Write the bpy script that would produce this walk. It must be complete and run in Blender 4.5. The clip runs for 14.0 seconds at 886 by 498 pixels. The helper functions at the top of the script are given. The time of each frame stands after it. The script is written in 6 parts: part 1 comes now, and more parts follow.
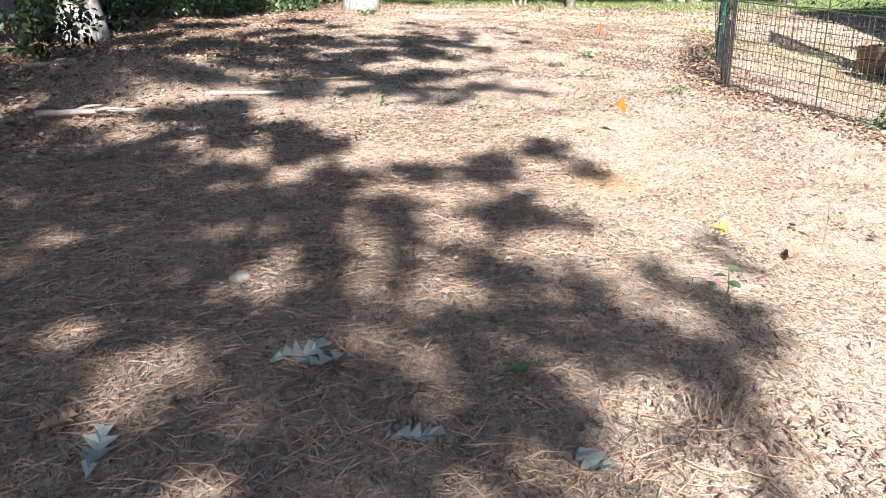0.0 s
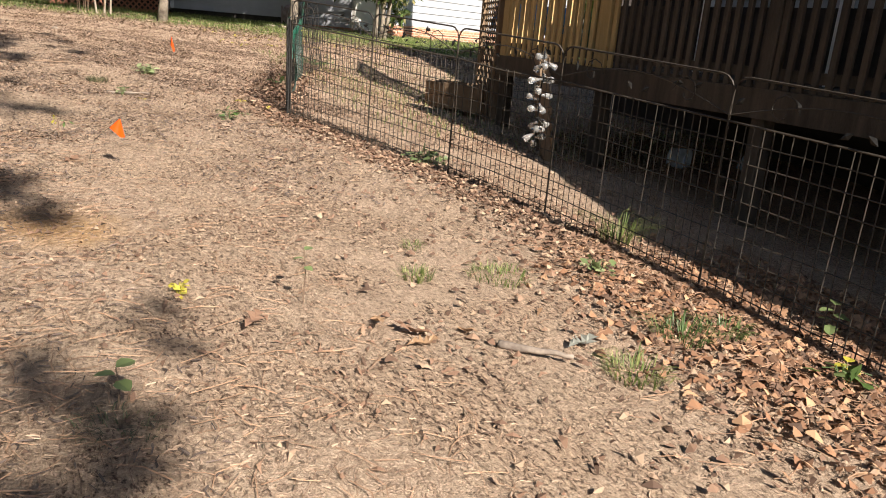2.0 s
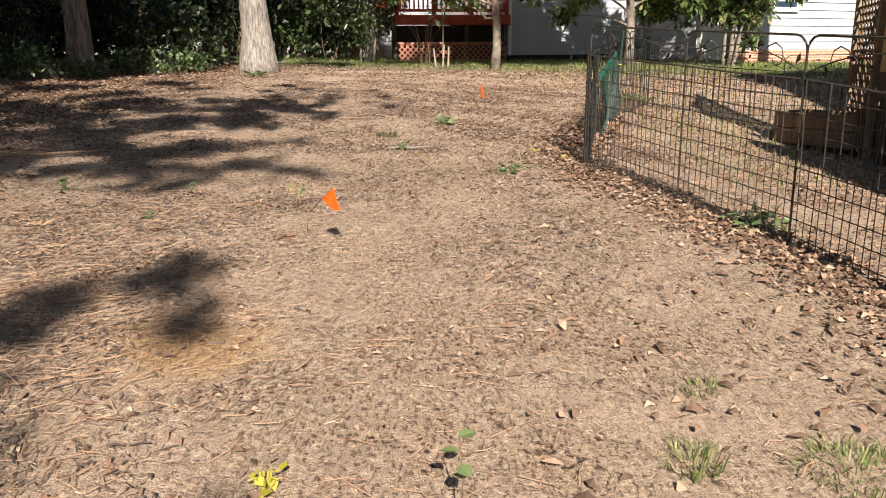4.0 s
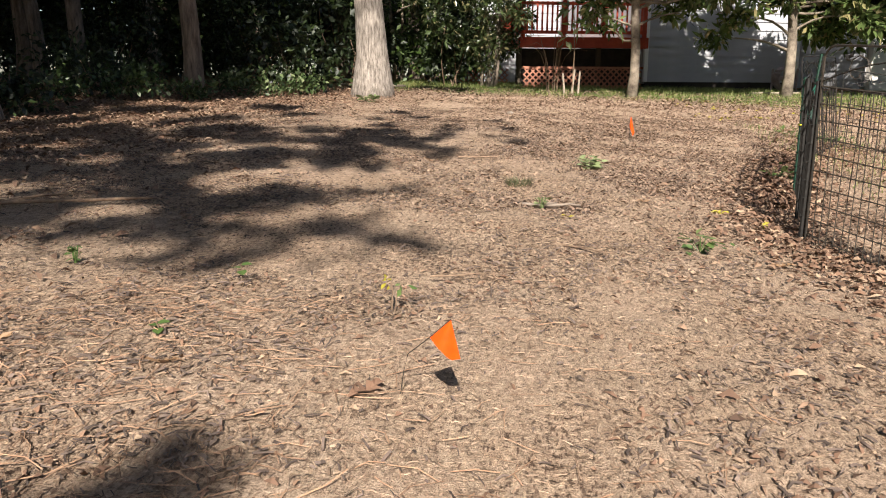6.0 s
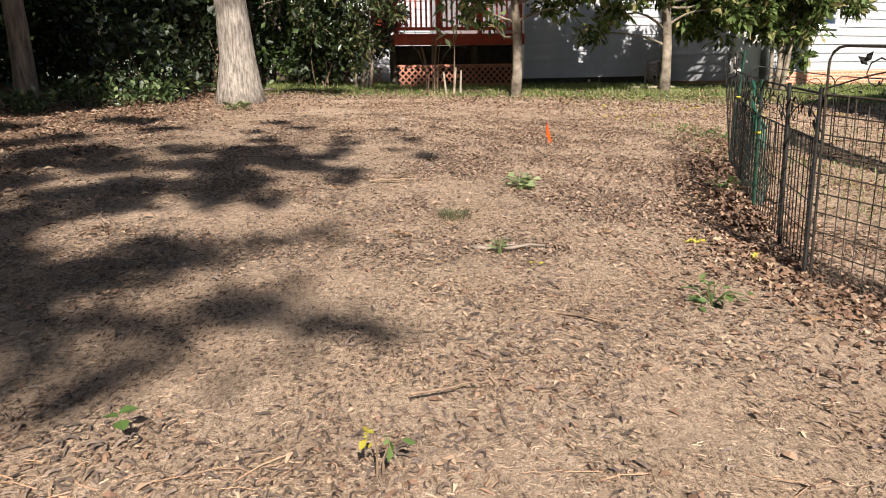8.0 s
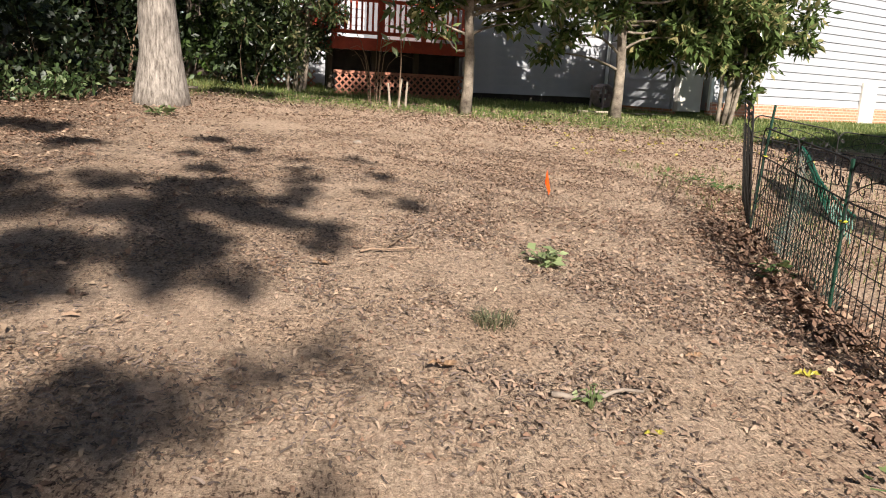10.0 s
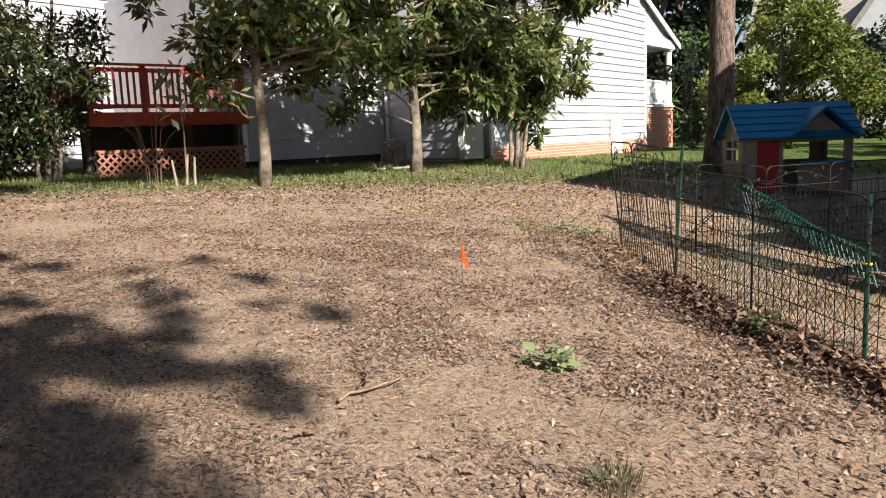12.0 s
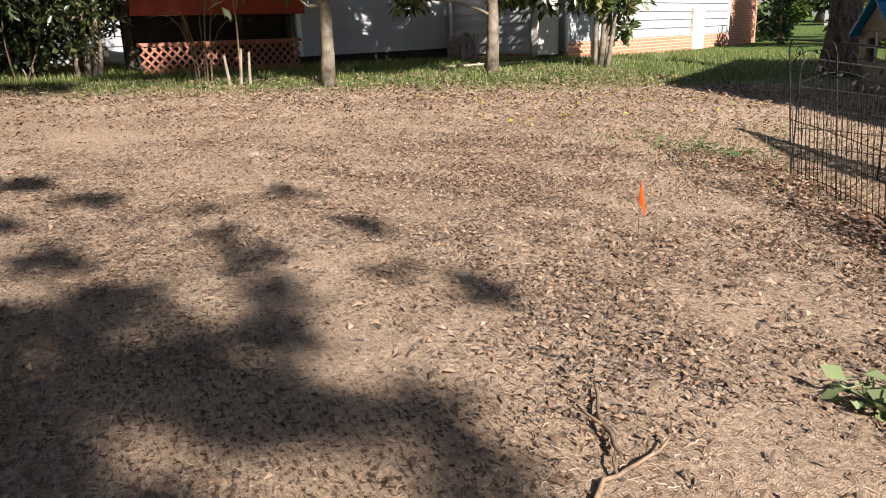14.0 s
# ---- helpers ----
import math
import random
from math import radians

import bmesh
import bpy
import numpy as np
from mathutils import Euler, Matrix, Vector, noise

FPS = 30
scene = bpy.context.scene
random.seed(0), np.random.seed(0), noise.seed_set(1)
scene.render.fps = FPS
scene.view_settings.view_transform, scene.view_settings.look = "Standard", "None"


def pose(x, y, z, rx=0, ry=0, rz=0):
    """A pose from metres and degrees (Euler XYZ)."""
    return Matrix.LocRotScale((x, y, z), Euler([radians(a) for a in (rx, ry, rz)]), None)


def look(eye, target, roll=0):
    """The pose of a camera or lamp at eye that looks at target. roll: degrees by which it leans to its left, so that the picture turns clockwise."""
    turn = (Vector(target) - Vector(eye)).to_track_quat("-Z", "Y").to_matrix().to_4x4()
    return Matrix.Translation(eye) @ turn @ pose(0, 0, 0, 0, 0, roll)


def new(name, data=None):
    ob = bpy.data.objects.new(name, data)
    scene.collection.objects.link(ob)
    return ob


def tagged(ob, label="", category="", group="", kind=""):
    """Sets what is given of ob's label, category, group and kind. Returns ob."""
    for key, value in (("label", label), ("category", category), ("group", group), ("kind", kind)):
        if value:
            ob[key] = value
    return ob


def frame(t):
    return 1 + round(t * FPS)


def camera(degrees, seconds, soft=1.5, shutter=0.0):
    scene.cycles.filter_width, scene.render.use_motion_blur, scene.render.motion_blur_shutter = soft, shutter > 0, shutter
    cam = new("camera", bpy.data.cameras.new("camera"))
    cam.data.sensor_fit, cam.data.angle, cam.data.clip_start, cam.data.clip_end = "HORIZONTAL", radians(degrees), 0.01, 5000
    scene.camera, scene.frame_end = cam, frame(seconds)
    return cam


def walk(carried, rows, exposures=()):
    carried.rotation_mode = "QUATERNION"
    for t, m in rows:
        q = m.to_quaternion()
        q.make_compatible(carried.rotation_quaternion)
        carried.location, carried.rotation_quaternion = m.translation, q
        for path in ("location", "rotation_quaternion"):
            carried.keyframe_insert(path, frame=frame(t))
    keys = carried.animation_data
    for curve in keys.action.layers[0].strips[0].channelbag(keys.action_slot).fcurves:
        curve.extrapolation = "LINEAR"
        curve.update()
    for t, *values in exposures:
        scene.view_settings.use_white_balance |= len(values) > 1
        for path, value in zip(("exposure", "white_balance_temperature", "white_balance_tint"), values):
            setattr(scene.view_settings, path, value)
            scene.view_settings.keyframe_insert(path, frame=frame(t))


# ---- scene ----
cam = camera(60.4, 14.0, soft=1.0)
PATH = [
    (0, (0.087, 0.26, 1.214), (0.037, 2.155, 0.575), -0.8),
    (0.1, (0.112, 0.261, 1.208), (0.127, 2.151, 0.556), 0.4),
    (0.5, (0.272, 0.315, 1.219), (0.408, 2.213, 0.603), 0.4),
    (1, (0.559, 0.485, 1.179), (0.879, 2.371, 0.596), 1.9),
    (1.5, (0.816, 0.712, 1.122), (1.433, 2.521, 0.533), 3.5),
    (2, (1.066, 0.968, 1.13), (1.91, 2.696, 0.583), 4.9),
    (2.5, (1.368, 1.188, 1.05), (2.039, 2.995, 0.518), 4.9),
    (3, (1.587, 1.476, 1.056), (2.092, 3.333, 0.515), 3.4),
    (3.5, (1.72, 1.899, 1.079), (2.059, 3.799, 0.556), -0.7),
    (3.9, (1.795, 2.169, 1.083), (1.909, 4.105, 0.591), -0.8),
    (4, (1.839, 2.273, 1.073), (1.815, 4.213, 0.588), -0.7),
    (4.2, (1.88, 2.425, 1.085), (1.646, 4.349, 0.591), -1.4),
    (6.3, (1.469, 4.149, 1.098), (1.156, 6.079, 0.677), 0.1),
    (6.5, (1.416, 4.236, 1.128), (1.107, 6.166, 0.702), -1.3),
    (7, (1.325, 4.482, 1.085), (1.174, 6.428, 0.645), -3.4),
    (7.5, (1.209, 4.766, 1.16), (1.151, 6.716, 0.72), -1.1),
    (7.7, (1.149, 4.863, 1.17), (1.132, 6.814, 0.733), -1.2),
    (9.8, (0.533, 6.174, 1.469), (0.8, 8.107, 1.03), 3.1),
    (10, (0.469, 6.314, 1.466), (0.753, 8.245, 1.028), 3.1),
    (10.5, (0.263, 6.642, 1.453), (0.676, 8.551, 1.022), 1.4),
    (10.7, (0.152, 6.761, 1.452), (0.769, 8.614, 1.025), -1.9),
    (11, (0.015, 6.989, 1.452), (0.79, 8.78, 1.017), -1.3),
    (11.5, (-0.151, 7.391, 1.497), (0.626, 9.192, 1.106), -1.3),
    (12, (-0.327, 7.759, 1.512), (0.56, 9.528, 1.224), -2.2),
    (12.1, (-0.351, 7.84, 1.51), (0.619, 9.563, 1.212), -1.9),
    (12.5, (-0.345, 8.185, 1.497), (0.846, 9.762, 1.183), -1.2),
    (13, (-0.329, 8.556, 1.544), (0.79, 10.152, 1.095), -0.7),
    (13.5, (-0.39, 8.946, 1.564), (0.707, 10.535, 1.044), 0.1),
    (13.9, (-0.344, 9.246, 1.567), (0.547, 10.948, 1.01), -1.4),
    (14, (-0.336, 9.337, 1.561), (0.432, 11.1, 1.011), -1.9),
]
walk(cam, [(t, look(eye, target, roll)) for t, eye, target, roll in PATH], [(0, 2.32, 5450, 6), (1.0, 1.82, 5950, 8), (1.5, 1.5, 6250, 9), (2.0, 1.3, 6500, 10), (3.5, 1.22, 6500, 10), (7.5, 1.17, 6450, 10), (12.5, 1.12, 6350, 11), (14, 1.18, 6350, 11)])

# ---- light ----
SUN = Vector((-0.14, 1.0, -0.74)).normalized()
world = bpy.data.worlds.new("sky")
scene.world = world
world.use_nodes = True
wn = world.node_tree
sky = wn.nodes.new("ShaderNodeTexSky")
sky.sky_type = "NISHITA"
sky.sun_disc = False
sky.sun_elevation = math.asin(-SUN.z)
sky.sun_rotation = math.atan2(-SUN.x, -SUN.y)
bg = wn.nodes["Background"]
bg.inputs["Strength"].default_value = 0.052
wn.links.new(sky.outputs[0], bg.inputs[0])
sun_lamp = bpy.data.lights.new("sun", "SUN")
sun_lamp.energy = 5.0
sun_lamp.angle = radians(0.53)
sun_lamp.color = (1.0, 0.93, 0.84)
sun = new("sun", sun_lamp)
sun.matrix_world = SUN.to_track_quat("-Z", "Y").to_matrix().to_4x4()
rng = np.random.default_rng(7)


# ---- materials ----
def material(name, base, dark=None, scale=8.0, rough=0.85, bump=0.2, metal=0.0, spread=0.0, stretch=(1, 1, 1), fine=60.0, spec=0.3):
    """Two scales of noise between two colours, with relief. spread: value change from object to object."""
    m = bpy.data.materials.new(name)
    m.use_nodes = True
    t = m.node_tree
    n, l = t.nodes, t.links
    b = n["Principled BSDF"]
    co = n.new("ShaderNodeTexCoord")
    mp = n.new("ShaderNodeMapping")
    mp.inputs["Scale"].default_value = stretch
    l.new(co.outputs["Object"], mp.inputs[0])
    n1 = n.new("ShaderNodeTexNoise")
    n1.inputs["Scale"].default_value = scale
    n1.inputs["Detail"].default_value = 5
    n2 = n.new("ShaderNodeTexNoise")
    n2.inputs["Scale"].default_value = fine
    n2.inputs["Detail"].default_value = 3
    l.new(mp.outputs[0], n1.inputs[0])
    l.new(mp.outputs[0], n2.inputs[0])
    ad = n.new("ShaderNodeMath")
    ad.operation = "MULTIPLY_ADD"
    ad.inputs[1].default_value = 0.45
    l.new(n2.outputs[0], ad.inputs[0])
    l.new(n1.outputs[0], ad.inputs[2])
    r = n.new("ShaderNodeValToRGB")
    dark = dark or tuple(c * 0.6 for c in base)
    r.color_ramp.elements[0].position, r.color_ramp.elements[1].position = 0.52, 0.95
    r.color_ramp.elements[0].color = (*dark, 1)
    r.color_ramp.elements[1].color = (*base, 1)
    l.new(ad.outputs[0], r.inputs[0])
    out = r.outputs[0]
    if spread:
        oi = n.new("ShaderNodeObjectInfo")
        gi = n.new("ShaderNodeNewGeometry")
        sm = n.new("ShaderNodeMath")
        sm.operation = "ADD"
        l.new(oi.outputs["Random"], sm.inputs[0])
        l.new(gi.outputs["Random Per Island"], sm.inputs[1])
        fr = n.new("ShaderNodeMath")
        fr.operation = "FRACT"
        l.new(sm.outputs[0], fr.inputs[0])
        mr = n.new("ShaderNodeMapRange")
        mr.inputs["To Min"].default_value = 1 - spread
        mr.inputs["To Max"].default_value = 1 + spread
        l.new(fr.outputs[0], mr.inputs[0])
        hv = n.new("ShaderNodeHueSaturation")
        l.new(mr.outputs[0], hv.inputs["Value"])
        l.new(out, hv.inputs["Color"])
        out = hv.outputs[0]
    l.new(out, b.inputs["Base Color"])
    b.inputs["Roughness"].default_value = rough
    b.inputs["Metallic"].default_value = metal
    b.inputs["Specular IOR Level"].default_value = spec
    if bump:
        bp = n.new("ShaderNodeBump")
        bp.inputs["Strength"].default_value = bump
        bp.inputs["Distance"].default_value = 0.02
        l.new(ad.outputs[0], bp.inputs["Height"])
        l.new(bp.outputs[0], b.inputs["Normal"])
    return m


def leaf_material(name, base, tip=None, rough=0.45, spread=0.5, through_light=0.35):
    """Leaves: the colour changes from leaf to leaf, and some light passes through."""
    m = bpy.data.materials.new(name)
    m.use_nodes = True
    t = m.node_tree
    n, l = t.nodes, t.links
    b = n["Principled BSDF"]
    gi = n.new("ShaderNodeNewGeometry")
    r = n.new("ShaderNodeValToRGB")
    r.color_ramp.elements[0].color = (*[c * (1 - spread) for c in base], 1)
    r.color_ramp.elements[1].color = (*(tip or [min(1, c * (1 + spread)) for c in base]), 1)
    mid = r.color_ramp.elements.new(0.7)
    mid.color = (*base, 1)
    l.new(gi.outputs["Random Per Island"], r.inputs[0])
    l.new(r.outputs[0], b.inputs["Base Color"])
    b.inputs["Roughness"].default_value = rough
    if through_light:
        tr = n.new("ShaderNodeBsdfTranslucent")
        l.new(r.outputs[0], tr.inputs[0])
        mx = n.new("ShaderNodeMixShader")
        mx.inputs[0].default_value = through_light
        l.new(b.outputs[0], mx.inputs[1])
        l.new(tr.outputs[0], mx.inputs[2])
        l.new(mx.outputs[0], n["Material Output"].inputs[0])
    return m


def ground_material():
    m = bpy.data.materials.new("bare_soil_and_lawn")
    m.use_nodes = True
    t = m.node_tree
    n, l = t.nodes, t.links
    b = n["Principled BSDF"]
    co = n.new("ShaderNodeTexCoord")

    def tex(scale, detail=4, rough=0.55, stretch=None):
        x = n.new("ShaderNodeTexNoise")
        x.inputs["Scale"].default_value = scale
        x.inputs["Detail"].default_value = detail
        x.inputs["Roughness"].default_value = rough
        src = co.outputs["Object"]
        if stretch:
            mp = n.new("ShaderNodeMapping")
            mp.inputs["Scale"].default_value = stretch
            mp.inputs["Rotation"].default_value = (0, 0, 0.6)
            l.new(src, mp.inputs[0])
            src = mp.outputs[0]
        l.new(src, x.inputs[0])
        return x.outputs[0]

    def ramp(f, *stops):
        r = n.new("ShaderNodeValToRGB")
        e = r.color_ramp.elements
        e[0].position, e[0].color = stops[0][0], (*stops[0][1], 1)
        e[1].position, e[1].color = stops[-1][0], (*stops[-1][1], 1)
        for p, c in stops[1:-1]:
            k = e.new(p)
            k.color = (*c, 1)
        l.new(f, r.inputs[0])
        return r.outputs[0]

    def mix(f, a, c, mode="MIX"):
        x = n.new("ShaderNodeMix")
        x.data_type, x.blend_type = "RGBA", mode
        if isinstance(f, float):
            x.inputs[0].default_value = f
        else:
            l.new(f, x.inputs[0])
        l.new(a, x.inputs[6])
        l.new(c, x.inputs[7])
        return x.outputs[2]

    big, midn, small, grit = tex(0.55), tex(4.0, 6), tex(38.0, 5, 0.7), tex(170.0, 3, 0.7)
    straw = tex(60.0, 4, 0.6, (1, 0.22, 1))
    straw2 = tex(70.0, 4, 0.6, (0.2, 1, 1))
    soil = ramp(midn, (0.3, (0.35, 0.225, 0.15)), (0.52, (0.52, 0.36, 0.25)), (0.72, (0.62, 0.45, 0.325)))
    red = ramp(big, (0.35, (0.56, 0.40, 0.28)), (0.7, (0.50, 0.32, 0.22)))
    soil = mix(0.4, soil, red)
    chips = ramp(small, (0.38, (0.07, 0.045, 0.032)), (0.5, (0.42, 0.30, 0.21)), (0.62, (0.72, 0.57, 0.43)))
    soil = mix(0.5, soil, chips)
    st = ramp(straw, (0.42, (0.20, 0.13, 0.085)), (0.56, (0.48, 0.35, 0.24)), (0.68, (0.70, 0.55, 0.38)))
    st2 = ramp(straw2, (0.42, (0.22, 0.145, 0.095)), (0.56, (0.48, 0.36, 0.24)), (0.68, (0.68, 0.54, 0.38)))
    soil = mix(0.35, soil, mix(0.5, st, st2))
    crumbs = ramp(grit, (0.36, (0.10, 0.065, 0.045)), (0.5, (0.44, 0.33, 0.24)), (0.64, (0.74, 0.60, 0.47)))
    soil = mix(0.28, soil, crumbs)
    # dark flecks paint the tiny shadows among bark and straw; pale flecks too
    fleck = tex(46.0, 2, 0.5)
    fleck2 = tex(85.0, 2, 0.5, (1, 0.35, 1))
    worn = n.new("ShaderNodeMapRange")
    worn.inputs["From Min"].default_value, worn.inputs["From Max"].default_value = 0.40, 0.60
    worn.inputs["To Min"].default_value, worn.inputs["To Max"].default_value = 0.3, 0.95
    l.new(tex(1.5, 4, 0.6), worn.inputs[0])
    soil = mix(worn.outputs[0], soil, ramp(fleck, (0.34, (0.2, 0.18, 0.18)), (0.41, (1.0, 1.0, 1.0)), (0.62, (1.05, 1.05, 1.05)), (0.7, (1.35, 1.35, 1.35))), "MULTIPLY")
    soil = mix(worn.outputs[0], soil, ramp(fleck2, (0.35, (0.3, 0.26, 0.26)), (0.43, (1.0, 1.0, 1.0)), (0.6, (1.05, 1.05, 1.05)), (0.68, (1.4, 1.4, 1.35))), "MULTIPLY")
    sandy = ramp(worn.outputs[0], (0.3, (1.16, 1.15, 1.16)), (0.6, (1.06, 1.06, 1.06)), (0.95, (1.0, 0.97, 0.95)))
    soil = mix(1.0, soil, sandy, "MULTIPLY")
    # a stain of orange sand
    dist = n.new("ShaderNodeVectorMath")
    dist.operation = "DISTANCE"
    dist.inputs[1].default_value = (0.93, 4.72, 0.1)
    l.new(co.outputs["Object"], dist.inputs[0])
    dw = n.new("ShaderNodeMath")
    dw.operation = "MULTIPLY_ADD"
    dw.inputs[1].default_value = 0.5
    l.new(midn, dw.inputs[0])
    l.new(dist.outputs["Value"], dw.inputs[2])
    ds = n.new("ShaderNodeMapRange")
    ds.inputs["From Min"].default_value, ds.inputs["From Max"].default_value = 0.62, 0.38
    ds.inputs["To Min"].default_value, ds.inputs["To Max"].default_value = 0.0, 0.6
    l.new(dw.outputs[0], ds.inputs[0])
    soil = mix(ds.outputs[0], soil, ramp(small, (0.35, (0.42, 0.22, 0.07)), (0.65, (0.66, 0.40, 0.17))))
    # dark needle mulch under the trees at the start, in uneven patches; also deepens the shade there by colour
    sepm = n.new("ShaderNodeSeparateXYZ")
    l.new(co.outputs["Object"], sepm.inputs[0])
    mx = n.new("ShaderNodeMapRange")
    mx.inputs["From Min"].default_value, mx.inputs["From Max"].default_value = 1.0, -0.6
    l.new(sepm.outputs[0], mx.inputs[0])
    my = n.new("ShaderNodeMapRange")
    my.inputs["From Min"].default_value, my.inputs["From Max"].default_value = 7.5, 4.0
    l.new(sepm.outputs[1], my.inputs[0])
    mm = n.new("ShaderNodeMath")
    mm.operation = "MULTIPLY"
    l.new(mx.outputs[0], mm.inputs[0])
    l.new(my.outputs[0], mm.inputs[1])
    mp2 = n.new("ShaderNodeMapRange")
    mp2.inputs["From Min"].default_value, mp2.inputs["From Max"].default_value = 0.38, 0.62
    mp2.inputs["To Min"].default_value, mp2.inputs["To Max"].default_value = 0.1, 0.55
    l.new(midn, mp2.inputs[0])
    mk = n.new("ShaderNodeMath")
    mk.operation = "MULTIPLY"
    l.new(mm.outputs[0], mk.inputs[0])
    l.new(mp2.outputs[0], mk.inputs[1])
    mulch = ramp(small, (0.38, (0.05, 0.036, 0.03)), (0.52, (0.20, 0.145, 0.115)), (0.66, (0.42, 0.32, 0.25)))
    soil = mix(mk.outputs[0], soil, mulch)
    # lawn beyond the bare soil
    sep = n.new("ShaderNodeSeparateXYZ")
    l.new(co.outputs["Object"], sep.inputs[0])

    def line(kx, ky, off, soft):
        a = n.new("ShaderNodeMath")
        a.operation = "MULTIPLY_ADD"
        a.inputs[1].default_value = kx / soft
        l.new(sep.outputs[0], a.inputs[0])
        a.inputs[2].default_value = -off / soft
        c = n.new("ShaderNodeMath")
        c.operation = "MULTIPLY_ADD"
        c.inputs[1].default_value = ky / soft
        l.new(sep.outputs[1], c.inputs[0])
        l.new(a.outputs[0], c.inputs[2])
        return c.outputs[0]

    edge = line(0.24, 1.0, 20.8, 1.4)
    wob = n.new("ShaderNodeMath")
    wob.operation = "MULTIPLY_ADD"
    wob.inputs[1].default_value = 2.2
    l.new(midn, wob.inputs[0])
    l.new(edge, wob.inputs[2])
    sub = n.new("ShaderNodeMath")
    sub.operation = "SUBTRACT"
    sub.use_clamp = True
    sub.inputs[1].default_value = 0.8
    l.new(wob.outputs[0], sub.inputs[0])
    grass = ramp(midn, (0.3, (0.055, 0.085, 0.02)), (0.55, (0.10, 0.15, 0.035)), (0.75, (0.20, 0.20, 0.07)))
    # woods floor on the far side of the clearing
    wood = line(-1.0, 0.10, 2.6, 3.2)
    wcl = n.new("ShaderNodeClamp")
    l.new(wood, wcl.inputs[0])
    brown = ramp(small, (0.35, (0.06, 0.036, 0.022)), (0.55, (0.17, 0.10, 0.06)), (0.7, (0.30, 0.19, 0.12)))
    col = mix(sub.outputs[0], soil, grass)
    nw = n.new("ShaderNodeMath")
    nw.operation = "MULTIPLY"
    l.new(wcl.outputs[0], nw.inputs[0])
    nw.inputs[1].default_value = 0.85
    col = mix(nw.outputs[0], col, brown)
    l.new(col, b.inputs["Base Color"])
    b.inputs["Roughness"].default_value = 0.95
    b.inputs["Specular IOR Level"].default_value = 0.15
    ad = n.new("ShaderNodeMath")
    ad.operation = "ADD"
    l.new(small, ad.inputs[0])
    l.new(grit, ad.inputs[1])
    ad2 = n.new("ShaderNodeMath")
    ad2.operation = "ADD"
    l.new(ad.outputs[0], ad2.inputs[0])
    l.new(straw, ad2.inputs[1])
    bp = n.new("ShaderNodeBump")
    bp.inputs["Strength"].default_value = 1.0
    bp.inputs["Distance"].default_value = 0.022
    l.new(ad2.outputs[0], bp.inputs["Height"])
    l.new(bp.outputs[0], b.inputs["Normal"])
    return m


M_GROUND = ground_material()
M_BARK = material("grey_bark", (0.36, 0.315, 0.27), (0.10, 0.082, 0.068), 6, 0.95, 1.0, stretch=(4.5, 4.5, 0.8), fine=26)
M_BARK_DARK = material("dark_and_shaded_bark", (0.20, 0.155, 0.12), (0.06, 0.045, 0.035), 5, 0.95, 0.9, stretch=(3, 3, 0.5), fine=24)
M_PINE = material("pine_bark", (0.27, 0.20, 0.16), (0.045, 0.03, 0.024), 4, 0.95, 1.0, stretch=(4, 4, 1.1), fine=16)
M_STEM = material("mottled_stem", (0.33, 0.275, 0.21), (0.07, 0.052, 0.04), 6, 0.9, 0.4)
M_BRANCH = material("weathered_branch", (0.30, 0.245, 0.195), (0.13, 0.10, 0.08), 9, 0.9, 0.4)
M_TWIG = material("dry_twig", (0.26, 0.18, 0.12), (0.10, 0.065, 0.045), 20, 0.9, 0.3, spread=0.3)
M_STRAW = material("dry_straw", (0.43, 0.305, 0.215), (0.20, 0.13, 0.085), 9, 0.9, 0.0, spread=0.5)
M_NEEDLE = material("brown_needles", (0.40, 0.25, 0.155), (0.22, 0.125, 0.075), 9, 0.8, 0.0, spread=0.4)
M_DARKMULCH = material("dark_mulch", (0.17, 0.125, 0.10), (0.06, 0.042, 0.034), 12, 0.9, 0.0, spread=0.5)
M_DEAD = leaf_material("dead_leaves", (0.22, 0.125, 0.078), (0.42, 0.30, 0.20), 0.8, 0.65, 0.1)
M_PALELEAF = leaf_material("pale_fallen_leaf", (0.22, 0.22, 0.185), (0.28, 0.27, 0.22), 0.6, 0.15, 0.1)
M_TANLEAF = leaf_material("tan_fallen_leaf", (0.31, 0.19, 0.105), (0.40, 0.27, 0.16), 0.6, 0.2, 0.15)
M_GRASS = leaf_material("grass_blades", (0.16, 0.21, 0.05), (0.44, 0.40, 0.17), 0.6, 0.5, 0.3)
M_DRYGRASS = leaf_material("dry_dark_grass", (0.12, 0.125, 0.06), (0.24, 0.20, 0.11), 0.7, 0.5, 0.2)
M_TANLITTER = leaf_material("tan_leaf_litter", (0.24, 0.158, 0.108), (0.38, 0.27, 0.19), 0.8, 0.65, 0.1)
M_RUSTLEAF = leaf_material("rust_brown_leaves", (0.27, 0.135, 0.07), (0.45, 0.27, 0.15), 0.8, 0.6, 0.1)
M_WEED = leaf_material("weed_leaves", (0.17, 0.22, 0.085), (0.34, 0.37, 0.19), 0.5, 0.35, 0.3)
M_PALEWEED = leaf_material("pale_broad_leaves", (0.29, 0.35, 0.16), (0.42, 0.47, 0.26), 0.5, 0.4, 0.3)
M_WEED_DARK = leaf_material("dark_weed_leaves", (0.09, 0.15, 0.04), (0.22, 0.27, 0.10), 0.45, 0.4, 0.3)
M_YELLOW = leaf_material("yellow_leaves", (0.44, 0.38, 0.05), (0.55, 0.50, 0.09), 0.5, 0.2, 0.3)
